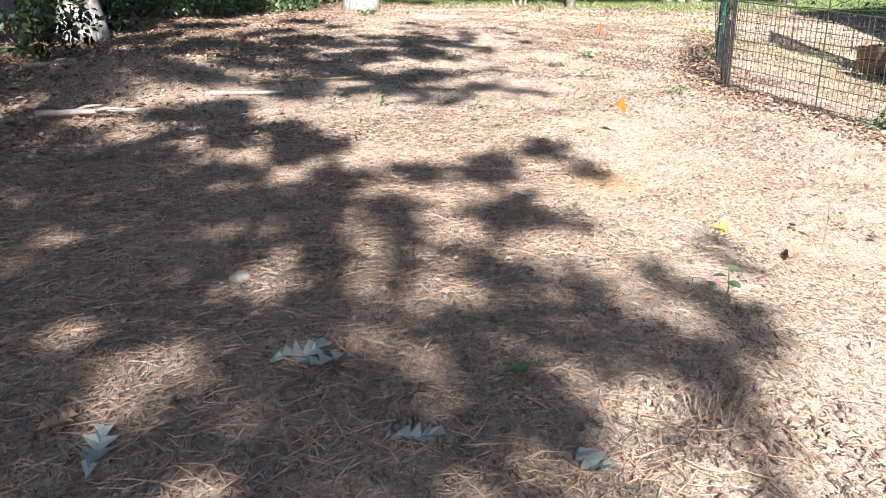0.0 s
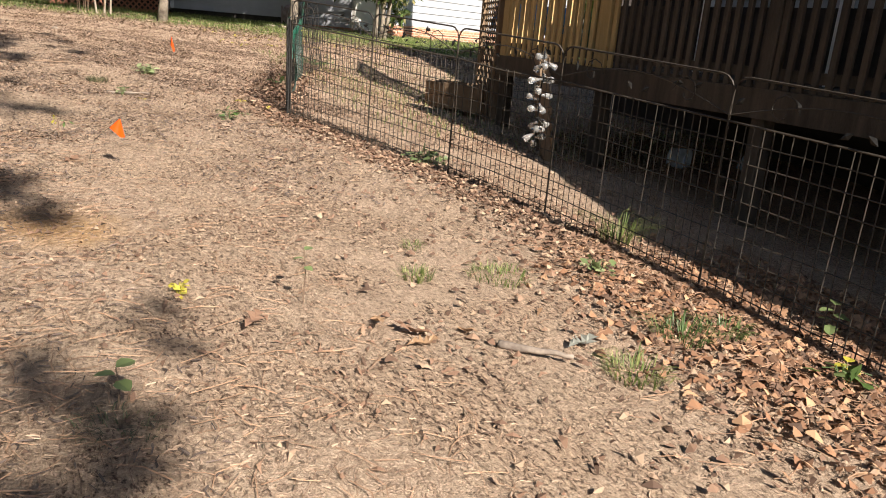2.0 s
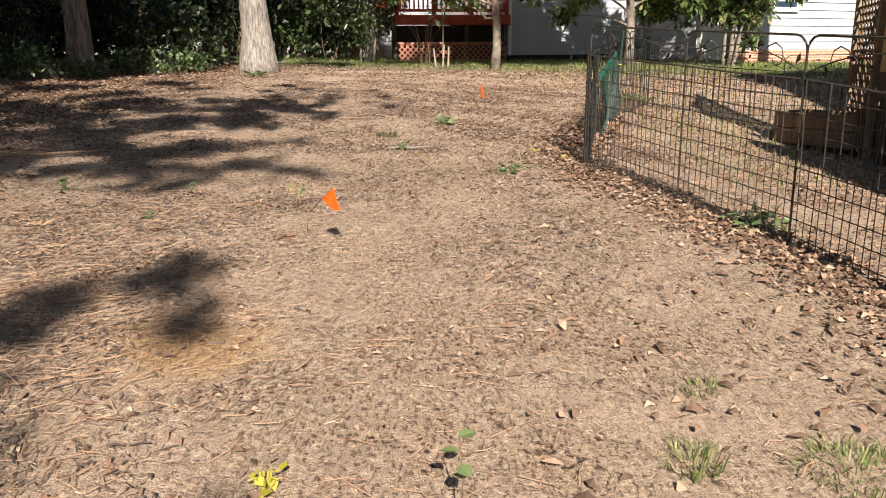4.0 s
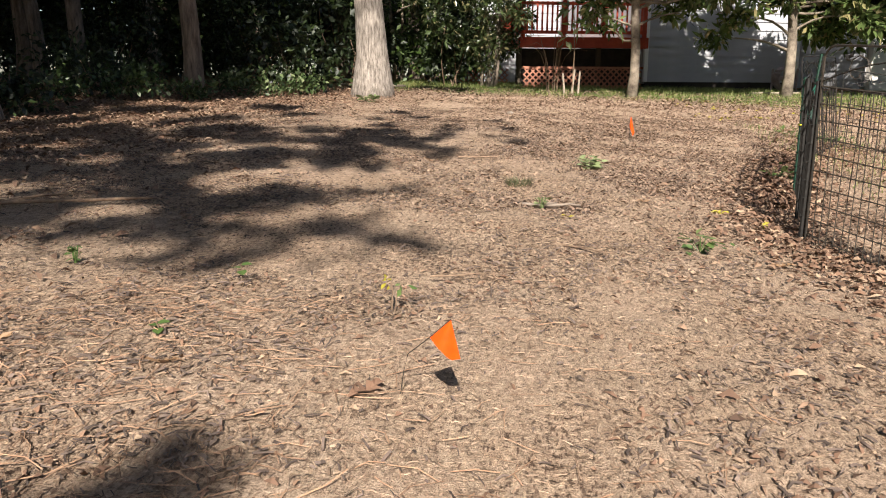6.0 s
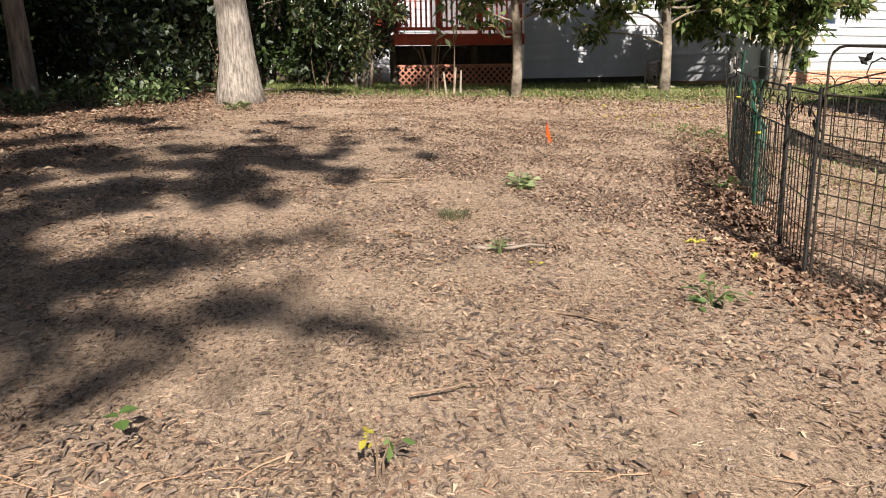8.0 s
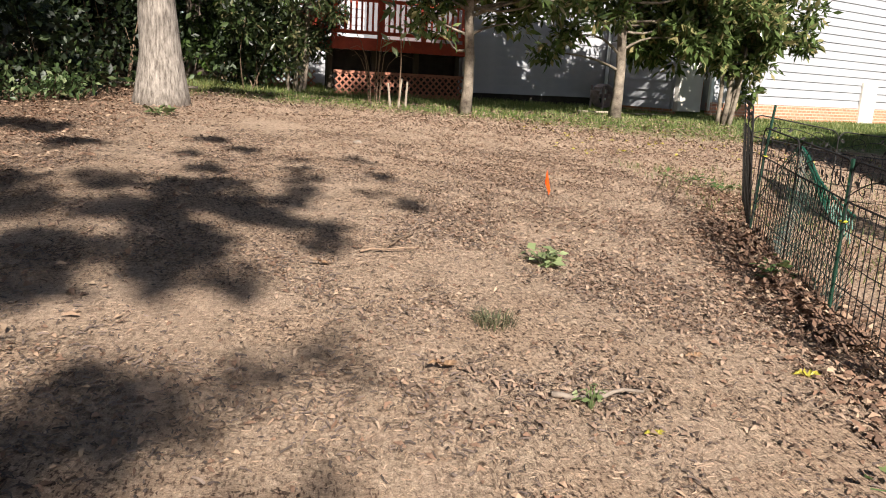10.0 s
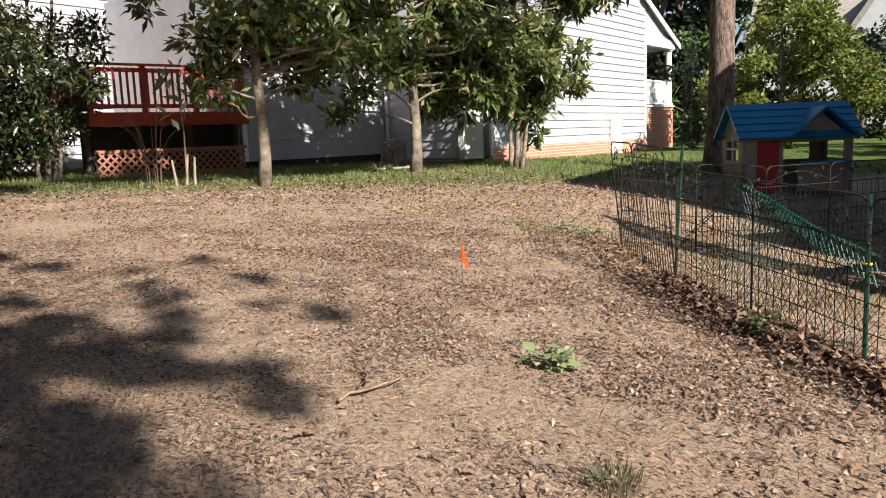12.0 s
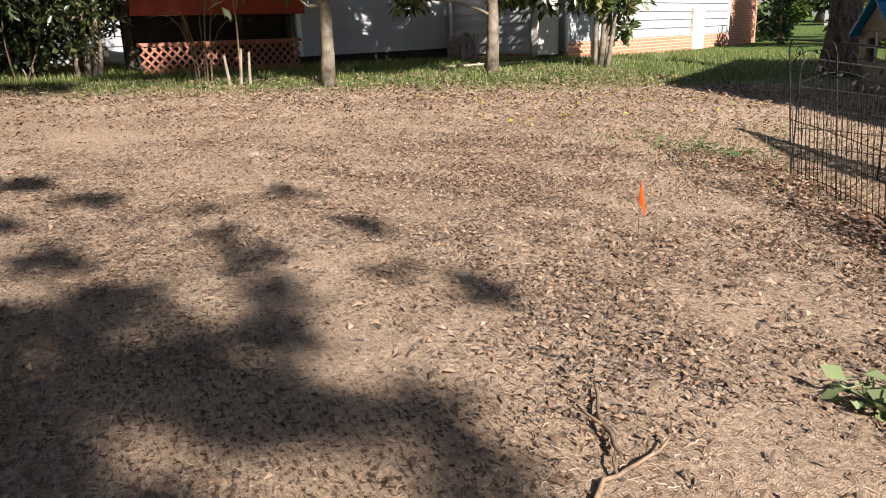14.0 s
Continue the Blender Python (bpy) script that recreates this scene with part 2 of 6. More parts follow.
M_MAGNOLIA = leaf_material("glossy_evergreen_leaves", (0.13, 0.185, 0.058), (0.36, 0.29, 0.14), 0.2, 0.7, 0.3)
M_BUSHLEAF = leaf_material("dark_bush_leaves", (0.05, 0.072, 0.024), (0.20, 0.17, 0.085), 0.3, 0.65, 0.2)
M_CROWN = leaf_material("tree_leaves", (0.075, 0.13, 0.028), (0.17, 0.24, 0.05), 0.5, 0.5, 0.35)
# near-black green: the woods' shade is put into the leaf colour
M_SHADECROWN = leaf_material("shaded_woods_leaves", (0.018, 0.030, 0.009), (0.055, 0.085, 0.022), 0.5, 0.6, 0.25)
M_GOLD = leaf_material("yellowing_maple_leaves", (0.15, 0.19, 0.036), (0.34, 0.33, 0.07), 0.5, 0.5, 0.4)
M_RUSSET = leaf_material("russet_leaves", (0.24, 0.13, 0.075), (0.36, 0.22, 0.13), 0.6, 0.5, 0.3)
M_CONIFER = leaf_material("conifer_sprays", (0.022, 0.048, 0.02), (0.05, 0.085, 0.03), 0.6, 0.5, 0.15)
M_WIRE = material("black_coated_wire", (0.028, 0.026, 0.024), (0.012, 0.011, 0.01), 40, 0.6, 0.1, spec=0.2)
M_RUSTWIRE = material("brown_wire", (0.05, 0.04, 0.03), (0.025, 0.02, 0.015), 40, 0.6, 0.1)
M_GREENPOST = material("green_painted_post", (0.012, 0.050, 0.030), (0.008, 0.024, 0.016), 20, 0.45, 0.1)
M_NET = material("green_plastic_net", (0.018, 0.135, 0.085), (0.012, 0.07, 0.045), 20, 0.5, 0.0)
M_NETDARK = material("dark_green_net", (0.012, 0.05, 0.034), (0.008, 0.02, 0.015), 20, 0.5, 0.0)
M_FLAG = material("orange_flag_film", (0.80, 0.082, 0.004), (0.70, 0.06, 0.004), 12, 0.4, 0.05)
M_YTIE = material("yellow_tie", (0.75, 0.68, 0.05), None, 12, 0.4, 0)
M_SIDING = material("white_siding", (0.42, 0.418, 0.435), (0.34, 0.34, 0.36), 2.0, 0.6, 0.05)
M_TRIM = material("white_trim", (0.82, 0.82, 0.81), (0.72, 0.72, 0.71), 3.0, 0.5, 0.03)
M_BEIGE = material("beige_panel", (0.60, 0.56, 0.50), (0.52, 0.48, 0.43), 3.0, 0.6, 0.05)
M_ROOF = material("shingles", (0.30, 0.27, 0.24), (0.20, 0.18, 0.16), 6, 0.95, 0.4)
# also stands in for shade beneath decks and along wall bases
M_DARK = material("dark_parts_and_shade", (0.05, 0.04, 0.035), (0.025, 0.02, 0.018), 6, 0.95, 0.2)
M_RED = material("red_painted_wood", (0.48, 0.075, 0.035), (0.33, 0.045, 0.025), 6, 0.6, 0.1, spread=0.15)
M_REDLAT = material("faded_red_lattice", (0.44, 0.20, 0.13), (0.30, 0.12, 0.08), 6, 0.8, 0.1)
M_GLASS = material("dark_window_glass", (0.03, 0.05, 0.09), (0.02, 0.03, 0.05), 2, 0.06, 0.0, spec=0.6)
M_BOXWOOD = material("tan_planter_wood", (0.24, 0.16, 0.095), (0.14, 0.09, 0.055), 3, 0.8, 0.3, spread=0.15, stretch=(0.5, 4, 4))
M_WOOD = material("weathered_wood", (0.27, 0.185, 0.115), (0.13, 0.085, 0.055), 3, 0.85, 0.35, spread=0.2, stretch=(4, 4, 0.5))
M_TRELLIS_SHADE = material("shaded_lattice_wood", (0.18, 0.12, 0.072), (0.10, 0.066, 0.04), 3, 0.85, 0.3, stretch=(2, 2, 2))
# deck wood in two tones: sunlit yellow pine, then wood darkened for shade
M_YWOOD = material("yellow_pine_lit_wood", (0.52, 0.36, 0.16), (0.38, 0.25, 0.10), 3, 0.75, 0.25, spread=0.15, stretch=(4, 4, 0.5))
M_SHADEWOOD = material("shaded_deck_wood", (0.095, 0.072, 0.053), (0.045, 0.034, 0.025), 3, 0.85, 0.3, spread=0.2, stretch=(4, 4, 0.5))
M_BLUE = material("blue_plastic", (0.012, 0.19, 0.37), (0.01, 0.135, 0.28), 3, 0.4, 0.05)
M_TANPL = material("tan_plastic", (0.32, 0.265, 0.21), (0.25, 0.205, 0.16), 5, 0.55, 0.15)
M_REDPL = material("red_plastic", (0.38, 0.03, 0.04), (0.28, 0.022, 0.03), 5, 0.45, 0.05)
M_WHITEPL = material("white_plastic", (0.74, 0.78, 0.82), (0.62, 0.66, 0.70), 5, 0.4, 0.03)
M_FROST = material("frosted_plastic_bulb", (0.70, 0.69, 0.67), (0.48, 0.47, 0.45), 30, 0.22, 0.1, spec=0.6)
M_FROST.node_tree.nodes["Principled BSDF"].inputs["Transmission Weight"].default_value = 0.75
M_STONE = material("pale_stone", (0.30, 0.25, 0.20), (0.18, 0.145, 0.115), 12, 0.9, 0.5)
M_HOSE = material("grey_pink_plastic", (0.42, 0.33, 0.33), (0.26, 0.20, 0.20), 8, 0.6, 0.1)
M_PVC = material("pale_branch", (0.38, 0.32, 0.25), (0.24, 0.19, 0.145), 8, 0.8, 0.2)
M_RUBBER = material("black_rubber", (0.02, 0.02, 0.02), None, 20, 0.8, 0.1)


# ---- building helpers ----
def smooth(a, b, v):
    k = min(1.0, max(0.0, (v - a) / (b - a)))
    return k * k * (3 - 2 * k)


def lin(a, b, v):
    return min(1.0, max(0.0, (v - a) / (b - a)))


def land(x, y):
    """Height of the ground."""
    z = -0.1395 - 0.02 * x + 0.0483 * y
    f = (1 - lin(14, 20, y)) * (1 - lin(3, 7, abs(x - 1.8))) * (1.0 if y > 0 else max(0.0, 1 + y / 4))
    z += 0.085 * math.tanh((2.1 - x) / 1.1) * f
    z -= 0.24 * smooth(4.4, 6.5, x) * (1 - smooth(13, 17, y)) * smooth(0, 3, y)
    z += 0.30 * math.exp(-((x + 3.3) / 1.1) ** 2 - ((y - 8.2) / 1.3) ** 2)
    far = max(0.0, y - 24)
    z -= 0.0483 * far * 0.8 if far else 0
    near = max(0.0, -2 - y)
    z += 0.03 * near
    side = max(0.0, abs(x) - 14)
    z += (0.02 * (x - 14) if x > 14 else -0.02 * (-14 - x)) if side else 0
    return z


def link(name, verts, faces, mat, parent=None, label="", soft=False):
    me = bpy.data.meshes.new(name)
    me.from_pydata([tuple(v) for v in verts], [], [tuple(f) for f in faces])
    me.materials.append(mat)
    if soft:
        me.polygons.foreach_set("use_smooth", [True] * len(me.polygons))
    me.update()
    ob = new(name, me)
    if parent is not None:
        ob.parent = parent
    if label:
        ob["label"] = label
    return ob


def part(name, bm, mat, parent=None, label="", soft=False):
    me = bpy.data.meshes.new(name)
    bm.to_mesh(me)
    bm.free()
    me.materials.append(mat)
    if soft:
        me.polygons.foreach_set("use_smooth", [True] * len(me.polygons))
    ob = new(name, me)
    if parent is not None:
        ob.parent = parent
    if label:
        ob["label"] = label
    return ob


def thing(name, x, y, z, rz=0.0, label="", category="", group="", kind=""):
    ob = new(name)
    ob.matrix_basis = pose(x, y, z, 0, 0, rz)
    return tagged(ob, label, category, group, kind)


def box(bm, cx, cy, cz, sx, sy, sz, m=None, bevel=0.0):
    """A box of that size about a centre, with its edges broken where a bevel is given."""
    mm = Matrix.Translation((cx, cy, cz)) @ Matrix.Diagonal((sx, sy, sz, 1))
    if m is not None:
        mm = m @ mm
    g = bmesh.ops.create_cube(bm, size=1.0, matrix=mm)
    if bevel:
        bmesh.ops.bevel(bm, geom=list({e for v in g["verts"] for e in v.link_edges}), offset=bevel, segments=1, affect="EDGES")
    return bm


def boxes(*specs, bevel=0.0):
    bm = bmesh.new()
    for s in specs:
        box(bm, *s, bevel=bevel)
    return bm


def tube_data(points, radii, sides=6, closed_end=True):
    """Vertices and faces of a tube along points."""
    pts = [Vector(p) for p in points]
    vs, fs = [], []
    for i, p in enumerate(pts):
        d = (pts[min(i + 1, len(pts) - 1)] - pts[max(i - 1, 0)])
        d = d.normalized() if d.length > 1e-9 else Vector((0, 0, 1))
        a = d.orthogonal().normalized() if abs(d.z) > 0.9 else d.cross(Vector((0, 0, 1))).normalized()
        if abs(d.z) > 0.9:
            a = (Vector((1, 0, 0)) - d * d.x).normalized()
        b = d.cross(a)
        r = radii[i] if hasattr(radii, "__len__") else radii
        for k in range(sides):
            w = 2 * math.pi * k / sides
            vs.append(p + a * (r * math.cos(w)) + b * (r * math.sin(w)))
    for i in range(len(pts) - 1):
        for k in range(sides):
            k2 = (k + 1) % sides
            fs.append((i * sides + k, i * sides + k2, (i + 1) * sides + k2, (i + 1) * sides + k))
    if closed_end:
        fs.append(tuple(range(sides))[::-1])
        fs.append(tuple((len(pts) - 1) * sides + k for k in range(sides)))
    return vs, fs


class Pile:
    """Gathers vertices and faces for one mesh."""

    def __init__(self):
        self.v, self.f = [], []

    def add(self, vs, fs):
        o = len(self.v)
        self.v.extend(vs)
        self.f.extend(tuple(i + o for i in f) for f in fs)
        return self

    def tube(self, pts, r, sides=5):
        return self.add(*tube_data(pts, r, sides))

    def done(self, name, mat, parent=None, label="", soft=False):
        return link(name, self.v, self.f, mat, parent, label, soft)


def leaf_cloud(centers, radii, count, size, aspect=0.45, fold=0.25, flat=0.0, droop=0.0, shell=0.55):
    """Folded pointed leaves scattered through clumps. Returns vertices and faces as arrays."""
    centers = np.asarray(centers, float)
    radii = np.asarray(radii, float)
    if radii.ndim == 1:
        radii = np.repeat(radii[:, None], 3, 1)
    w = (radii.prod(1)) ** 0.75
    pick = rng.choice(len(centers), count, p=w / w.sum())
    d = rng.normal(size=(count, 3))
    d /= np.linalg.norm(d, axis=1)[:, None]
    rad = (shell + (1 - shell) * rng.random(count)) ** 0.8 * (0.75 + 0.35 * rng.random(count))
    c = centers[pick] + d * rad[:, None] * radii[pick]
    axis = d * 0.7 + rng.normal(size=(count, 3)) * 0.7
    axis[:, 2] = axis[:, 2] * (1 - flat) - droop
    axis /= np.linalg.norm(axis, axis=1)[:, None] + 1e-9
    up = rng.normal(size=(count, 3)) * (0.8 - 0.6 * flat) + np.array([0, 0, 1.0])
    side = np.cross(axis, up)
    side /= np.linalg.norm(side, axis=1)[:, None] + 1e-9
    nrm = np.cross(side, axis)
    s = size * (0.6 + 0.8 * rng.random(count))[:, None]
    h = s * aspect * 0.5
    tip = c + axis * s
    left = c + axis * s * 0.5 + side * h + nrm * h * fold
    right = c + axis * s * 0.5 - side * h + nrm * h * fold
    v = np.stack([c, left, tip, right], 1).reshape(-1, 3)
    i = np.arange(count) * 4
    f = np.concatenate([np.stack([i, i + 1, i + 2], 1), np.stack([i, i + 2, i + 3], 1)])
    return v, f


def cloud(name, centers, radii, count, size, mat, parent=None, label="", **kw):
    v, f = leaf_cloud(centers, radii, count, size, **kw)
    me = bpy.data.meshes.new(name)
    me.vertices.add(len(v))
    me.vertices.foreach_set("co", v.ravel())
    me.loops.add(len(f) * 3)
    me.loops.foreach_set("vertex_index", f.ravel().astype(np.int32))
    me.polygons.add(len(f))
    me.polygons.foreach_set("loop_start", np.arange(len(f), dtype=np.int32) * 3)
    me.materials.append(mat)
    me.update(calc_edges=True)
    ob = new(name, me)
    if parent is not None:
        ob.parent = parent
    if label:
        ob["label"] = label
    return ob


# ---- ground ----
def steps(a, b, h):
    return list(np.arange(a, b, h))


def build_ground():
    xs = [-260, -160, -100, -70, -50, -38, -30, -24, -20, -17, -14.5, -12.5, -11] + steps(-10, -5, 0.5) + steps(-5, 7, 0.06) + steps(7, 16, 0.5) + [17, 20, 24, 30, 38, 50, 70, 100, 160, 260]
    ys = [-200, -120, -70, -40, -28, -20, -15, -12, -9, -7, -5, -3.5, -2, -1] + steps(0, 20, 0.06) + steps(20, 34, 0.5) + [35, 38, 44, 52, 62, 76, 95, 130, 180, 260, 400]
    nx, ny = len(xs), len(ys)
    v = []
    for y in ys:
        for x in xs:
            r = noise.noise((x * 0.9, y * 0.9, 0)) * 0.03 + noise.noise((x * 4, y * 4, 3)) * 0.010 + noise.noise((x * 13, y * 13, 5)) * 0.006
            v.append((x, y, land(x, y) + r))
    f = [(j * nx + i, j * nx + i + 1, (j + 1) * nx + i + 1, (j + 1) * nx + i) for j in range(ny - 1) for i in range(nx - 1)]
    g = link("ground", v, f, M_GROUND, soft=True)
    tagged(g, "bare sandy soil with dry clippings, lawn beyond", "ground", kind="structure")


build_ground()


# ---- unseen trees, added for the shade on the clearing ----
def limb(pile, a, b, r0, r1, bend=0.3, n=6, sides=7):
    a, b = Vector(a), Vector(b)
    d = b - a
    off = Vector(rng.normal(size=3)) * bend
    pts = [a + d * (k / n) + off * math.sin(math.pi * k / n) * 0.5 for k in range(n + 1)]
    pile.tube(pts, [r0 + (r1 - r0) * (k / n) for k in range(n + 1)], sides)


def trunk_points(h, r, lean=(0, 0), flare=1.6, n=12):
    pts, rad = [], []
    for k in range(n + 1):
        z = h * (k / n) ** 1.6
        pts.append((lean[0] * z + 0.03 * math.sin(z * 1.7), lean[1] * z + 0.03 * math.cos(z * 1.3), z - 0.15 * (k == 0)))
        rad.append(r * (1 + (flare - 1) * math.exp(-z / (r * 1.6))) * (1 - 0.55 * z / h))
    return pts, rad


def shade_tree(x, y, h, r, height, patches, size=0.15):
    """An unseen tall tree behind the walker, added for its shade. Patches: where on the ground each clump's shade falls
    and its half width; height: of the clumps.
    """
    z0 = land(x, y)
    t = thing("unseen_shade_tree", x, y, z0, label="unseen tree added to shade the clearing, woods and lawn", category="tree", group="tall oaks")
    p = Pile()
    pts, rad = trunk_points(h, r)
    p.tube(pts, rad, 12)
    cs, rs = [], []
    for q, (px, py, pr) in enumerate(patches):
        ph = height + 0.5 * math.sin(q * 2.3)
        k = ph / -SUN.z
        cx, cy = px - SUN.x * k - x, py - SUN.y * k - y
        c = (cx, cy, ph + land(px, py) - z0)
        zb = max(2.5, min(h * 0.9, c[2] - 1.5))
        limb(p, (0, 0, zb), c, r * 0.10, 0.008, 0.8)
        for _ in range(6):
            a = rng.normal(size=3)
            a /= np.linalg.norm(a)
            cs.append((c[0] + a[0] * pr * 0.68, c[1] + a[1] * pr * 0.68, c[2] + a[2] * pr * 0.35))
            rs.append(pr * (0.28 + 0.30 * rng.random()))
    p.done("trunk", M_BARK, t, soft=True)
    n = int(sum(q[2] ** 2 for q in patches) * 2300 * (0.15 / size) ** 2)
    cloud("crown", cs, rs, n, size, M_CROWN, t, aspect=0.62, shell=0.05)


shade_tree(-7.2, -9.5, 14, 0.26, 8.6, [(-2.15, 6.7, 0.48), (-1.45, 6.1, 0.39), (-0.95, 5.3, 0.33), (-1.9, 5.3, 0.57), (-2.6, 5.1, 0.57), (-1.4, 4.6, 0.39), (-0.65, 4.7, 0.25), (-2.3, 4.4, 0.65), (-0.12, 4.87, 0.2), (0.25, 5.15, 0.21), (0.6, 5.42, 0.16), (0.84, 4.98, 0.14), (0.3, 4.02, 0.24), (0.53, 3.95, 0.16), (-0.2, 3.95, 0.22), (-0.85, 4.0, 0.38), (-1.45, 3.95, 0.44), (-0.45, 3.52, 0.24), (-0.95, 3.5, 0.24), (-1.2, 3.15, 0.31), (-1.7, 3.2, 0.43), (-0.1, 3.38, 0.14), (0.19, 3.3, 0.16), (0.37, 3.15, 0.13), (0.6, 3.02, 0.15), (0.9, 3.32, 0.08), (1.3, 3.58, 0.1), (1.13, 2.95, 0.13), (-0.17, 2.94, 0.14), (0.3, 4.8, 0.16)])
shade_tree(-5.6, -10.5, 13, 0.24, 8.2, [(-0.42, 2.82, 0.21), (-0.74, 2.8, 0.18), (-1.05, 2.85, 0.22), (0.15, 2.68, 0.22), (0.44, 2.66, 0.22), (0.72, 2.62, 0.19), (0.84, 2.5, 0.13), (-0.24, 2.42, 0.24), (-0.54, 2.5, 0.17), (-1.3, 2.42, 0.16), (-0.6, 2.12, 0.21), (-0.32, 2.1, 0.24), (-0.06, 2.06, 0.22), (0.19, 2.34, 0.21), (0.3, 2.14, 0.17), (-0.82, 1.93, 0.19), (-1.15, 1.95, 0.24), (0.8, 2.2, 0.13), (0.98, 2.84, 0.11), (0.94, 3.15, 0.11), (0.4, 1.65, 0.3), (-0.3, 1.6, 0.41), (-1.0, 1.45, 0.41), (-1.75, 2.3, 0.48), (-2.1, 3.0, 0.46), (-2.7, 3.8, 0.66), (1.05, 2.6, 0.08)])
shade_tree(-8.2, -5.5, 14, 0.26, 9.2, [(-3.2, 7.5, 0.81), (-0.95, 8.35, 0.33), (-0.4, 8.42, 0.28), (0.48, 9.2, 0.14), (0.0, 8.7, 0.21), (-0.14, 8.44, 0.21), (0.41, 8.02, 0.18), (0.68, 7.83, 0.15), (0.87, 7.69, 0.09), (0.24, 7.86, 0.16), (0.02, 7.76, 0.21), (-0.5, 7.86, 0.33), (-0.85, 7.7, 0.35), (0.1, 7.38, 0.11), (-0.2, 7.2, 0.15), (0.5, 7.38, 0.07), (-0.38, 8.78, 0.2), (0.2, 9.05, 0.09), (-1.3, 8.7, 0.35), (-1.6, 7.9, 0.53), (-2.2, 8.9, 0.45), (-1.4, 7.3, 0.25), (-2.3, 7.9, 0.38), (-3.6, 8.6, 0.75), (-4.6, 7.4, 1.0), (-5.6, 9.0, 1.25), (-3.1, 6.0, 0.69), (-4.2, 5.2, 1.0), (0.58, 9.08, 0.07)])
shade_tree(-8.0, -1.5, 15, 0.26, 9.6, [(0.0, 9.98, 0.13), (-0.16, 10.3, 0.19), (-0.4, 10.12, 0.18), (-0.37, 10.7, 0.25), (-0.5, 10.38, 0.19), (-0.9, 10.45, 0.26), (-1.0, 9.97, 0.31), (0.4, 10.87, 0.13), (0.3, 11.08, 0.11), (-0.06, 11.37, 0.18), (0.07, 11.95, 0.18), (-0.33, 11.92, 0.25), (-0.62, 12.32, 0.31), (-0.1, 11.62, 0.16), (-0.83, 11.55, 0.36), (-0.53, 11.0, 0.24), (0.18, 12.9, 0.15), (0.2, 12.45, 0.16), (0.15, 13.27, 0.11), (0.6, 14.06, 0.13), (0.9, 13.2, 0.12), (0.75, 12.45, 0.08), (1.04, 12.1, 0.11), (-0.5, 14.36, 0.16), (-0.92, 15.0, 0.17), (0.09, 13.83, 0.08), (-0.65, 13.2, 0.18), (-0.88, 13.95, 0.12), (0.43, 11.3, 0.13), (0.22, 11.35, 0.09), (-0.45, 11.75, 0.16), (-0.3, 12.5, 0.14)])
shade_tree(-9.0, 0.5, 15, 0.26, 10.2, [(-1.23, 10.3, 0.42), (-1.6, 9.65, 0.52), (-2.4, 10.5, 0.59), (-1.6, 11.5, 0.42), (-1.35, 12.4, 0.31), (-2.4, 12.2, 0.59), (-3.4, 11.2, 0.85), (-3.6, 9.6, 0.72), (-4.4, 10.4, 0.91), (-3.2, 13.4, 0.59), (-4.6, 12.6, 0.98), (-5.4, 15.0, 1.04), (-5.6, 16.6, 1.17), (-6.6, 14.0, 1.43), (-4.4, 14.6, 0.55), (-5.0, 17.8, 0.91), (-5.2, 18.9, 0.91), (-6.4, 18.4, 1.3), (-2.0, 14.3, 0.39), (-3.0, 15.6, 0.45), (-5.4, 18.3, 0.7), (-5.5, 19.3, 0.8), (-5.6, 20.4, 0.8), (-2.9, 9.9, 0.5), (-2.0, 9.1, 0.35)])
shade_tree(-13.0, 1.0, 19, 0.3, 13.5, [(-6.0, 20.0, 1.4), (-8.0, 19.0, 1.7), (-8.5, 22.0, 1.9), (-6.0, 23.0, 1.5), (-11.0, 20.0, 2.1), (-12.0, 24.0, 2.3), (-9.0, 26.0, 2.2), (-5.0, 26.5, 1.5), (-7.0, 29.0, 2.0), (-4.6, 20.8, 0.7), (-4.5, 22.9, 0.8), (-14.0, 20.0, 2.3), (-8.0, 16.0, 1.4), (-10.5, 15.5, 1.8), (-8.0, 13.0, 1.3), (-11.5, 11.5, 1.8)], 0.34)
shade_tree(-6.5, -4.5, 23, 0.3, 19.3, [(3.2, 22.9, 0.75), (0.6, 23.2, 1.0), (5.4, 23.6, 0.7), (1.9, 23.9, 0.8), (-1.5, 22.6, 0.9), (7.2, 24.2, 0.6), (1.8, 22.4, 0.5), (4.3, 22.7, 0.55), (4.4, 24.6, 0.5), (6.4, 25.0, 0.4)], 0.2)


# ---- woods on the far side of the clearing ----
def woods_tree(name, x, y, r, h, lean=(0, 0), mat=None, crown=M_SHADECROWN, low=5.5, leaves=2600, spread=2.6, label="", group="woods trees", flare=1.6, size=0.22):
    t = thing(name, x, y, land(x, y), label=label or "tall slender woods tree with grey bark", category="tree", group=group)
    p = Pile()
    pts, rad = trunk_points(h, r, lean, flare)
    p.tube(pts, rad, 14)
    cs, rs = [], []
    for k in range(9):
        z = low + (h - low) * (k + rng.random()) / 9
        a = rng.random() * 6.28
        d = spread * (0.3 + 0.6 * rng.random())
        c = (lean[0] * z + d * math.cos(a), lean[1] * z + d * math.sin(a), z + 0.4)
        limb(p, (lean[0] * z, lean[1] * z, z - 1.0), c, r * 0.25, 0.02, 0.3, 5, 5)
        cs.append(c)
        rs.append((spread * 0.55, spread * 0.55, spread * 0.4))
    p.done("trunk", mat or M_BARK, t, soft=True)
    if leaves:
        cloud("crown", cs, rs, leaves, size, crown, t, aspect=0.6, shell=0.2)
    return t


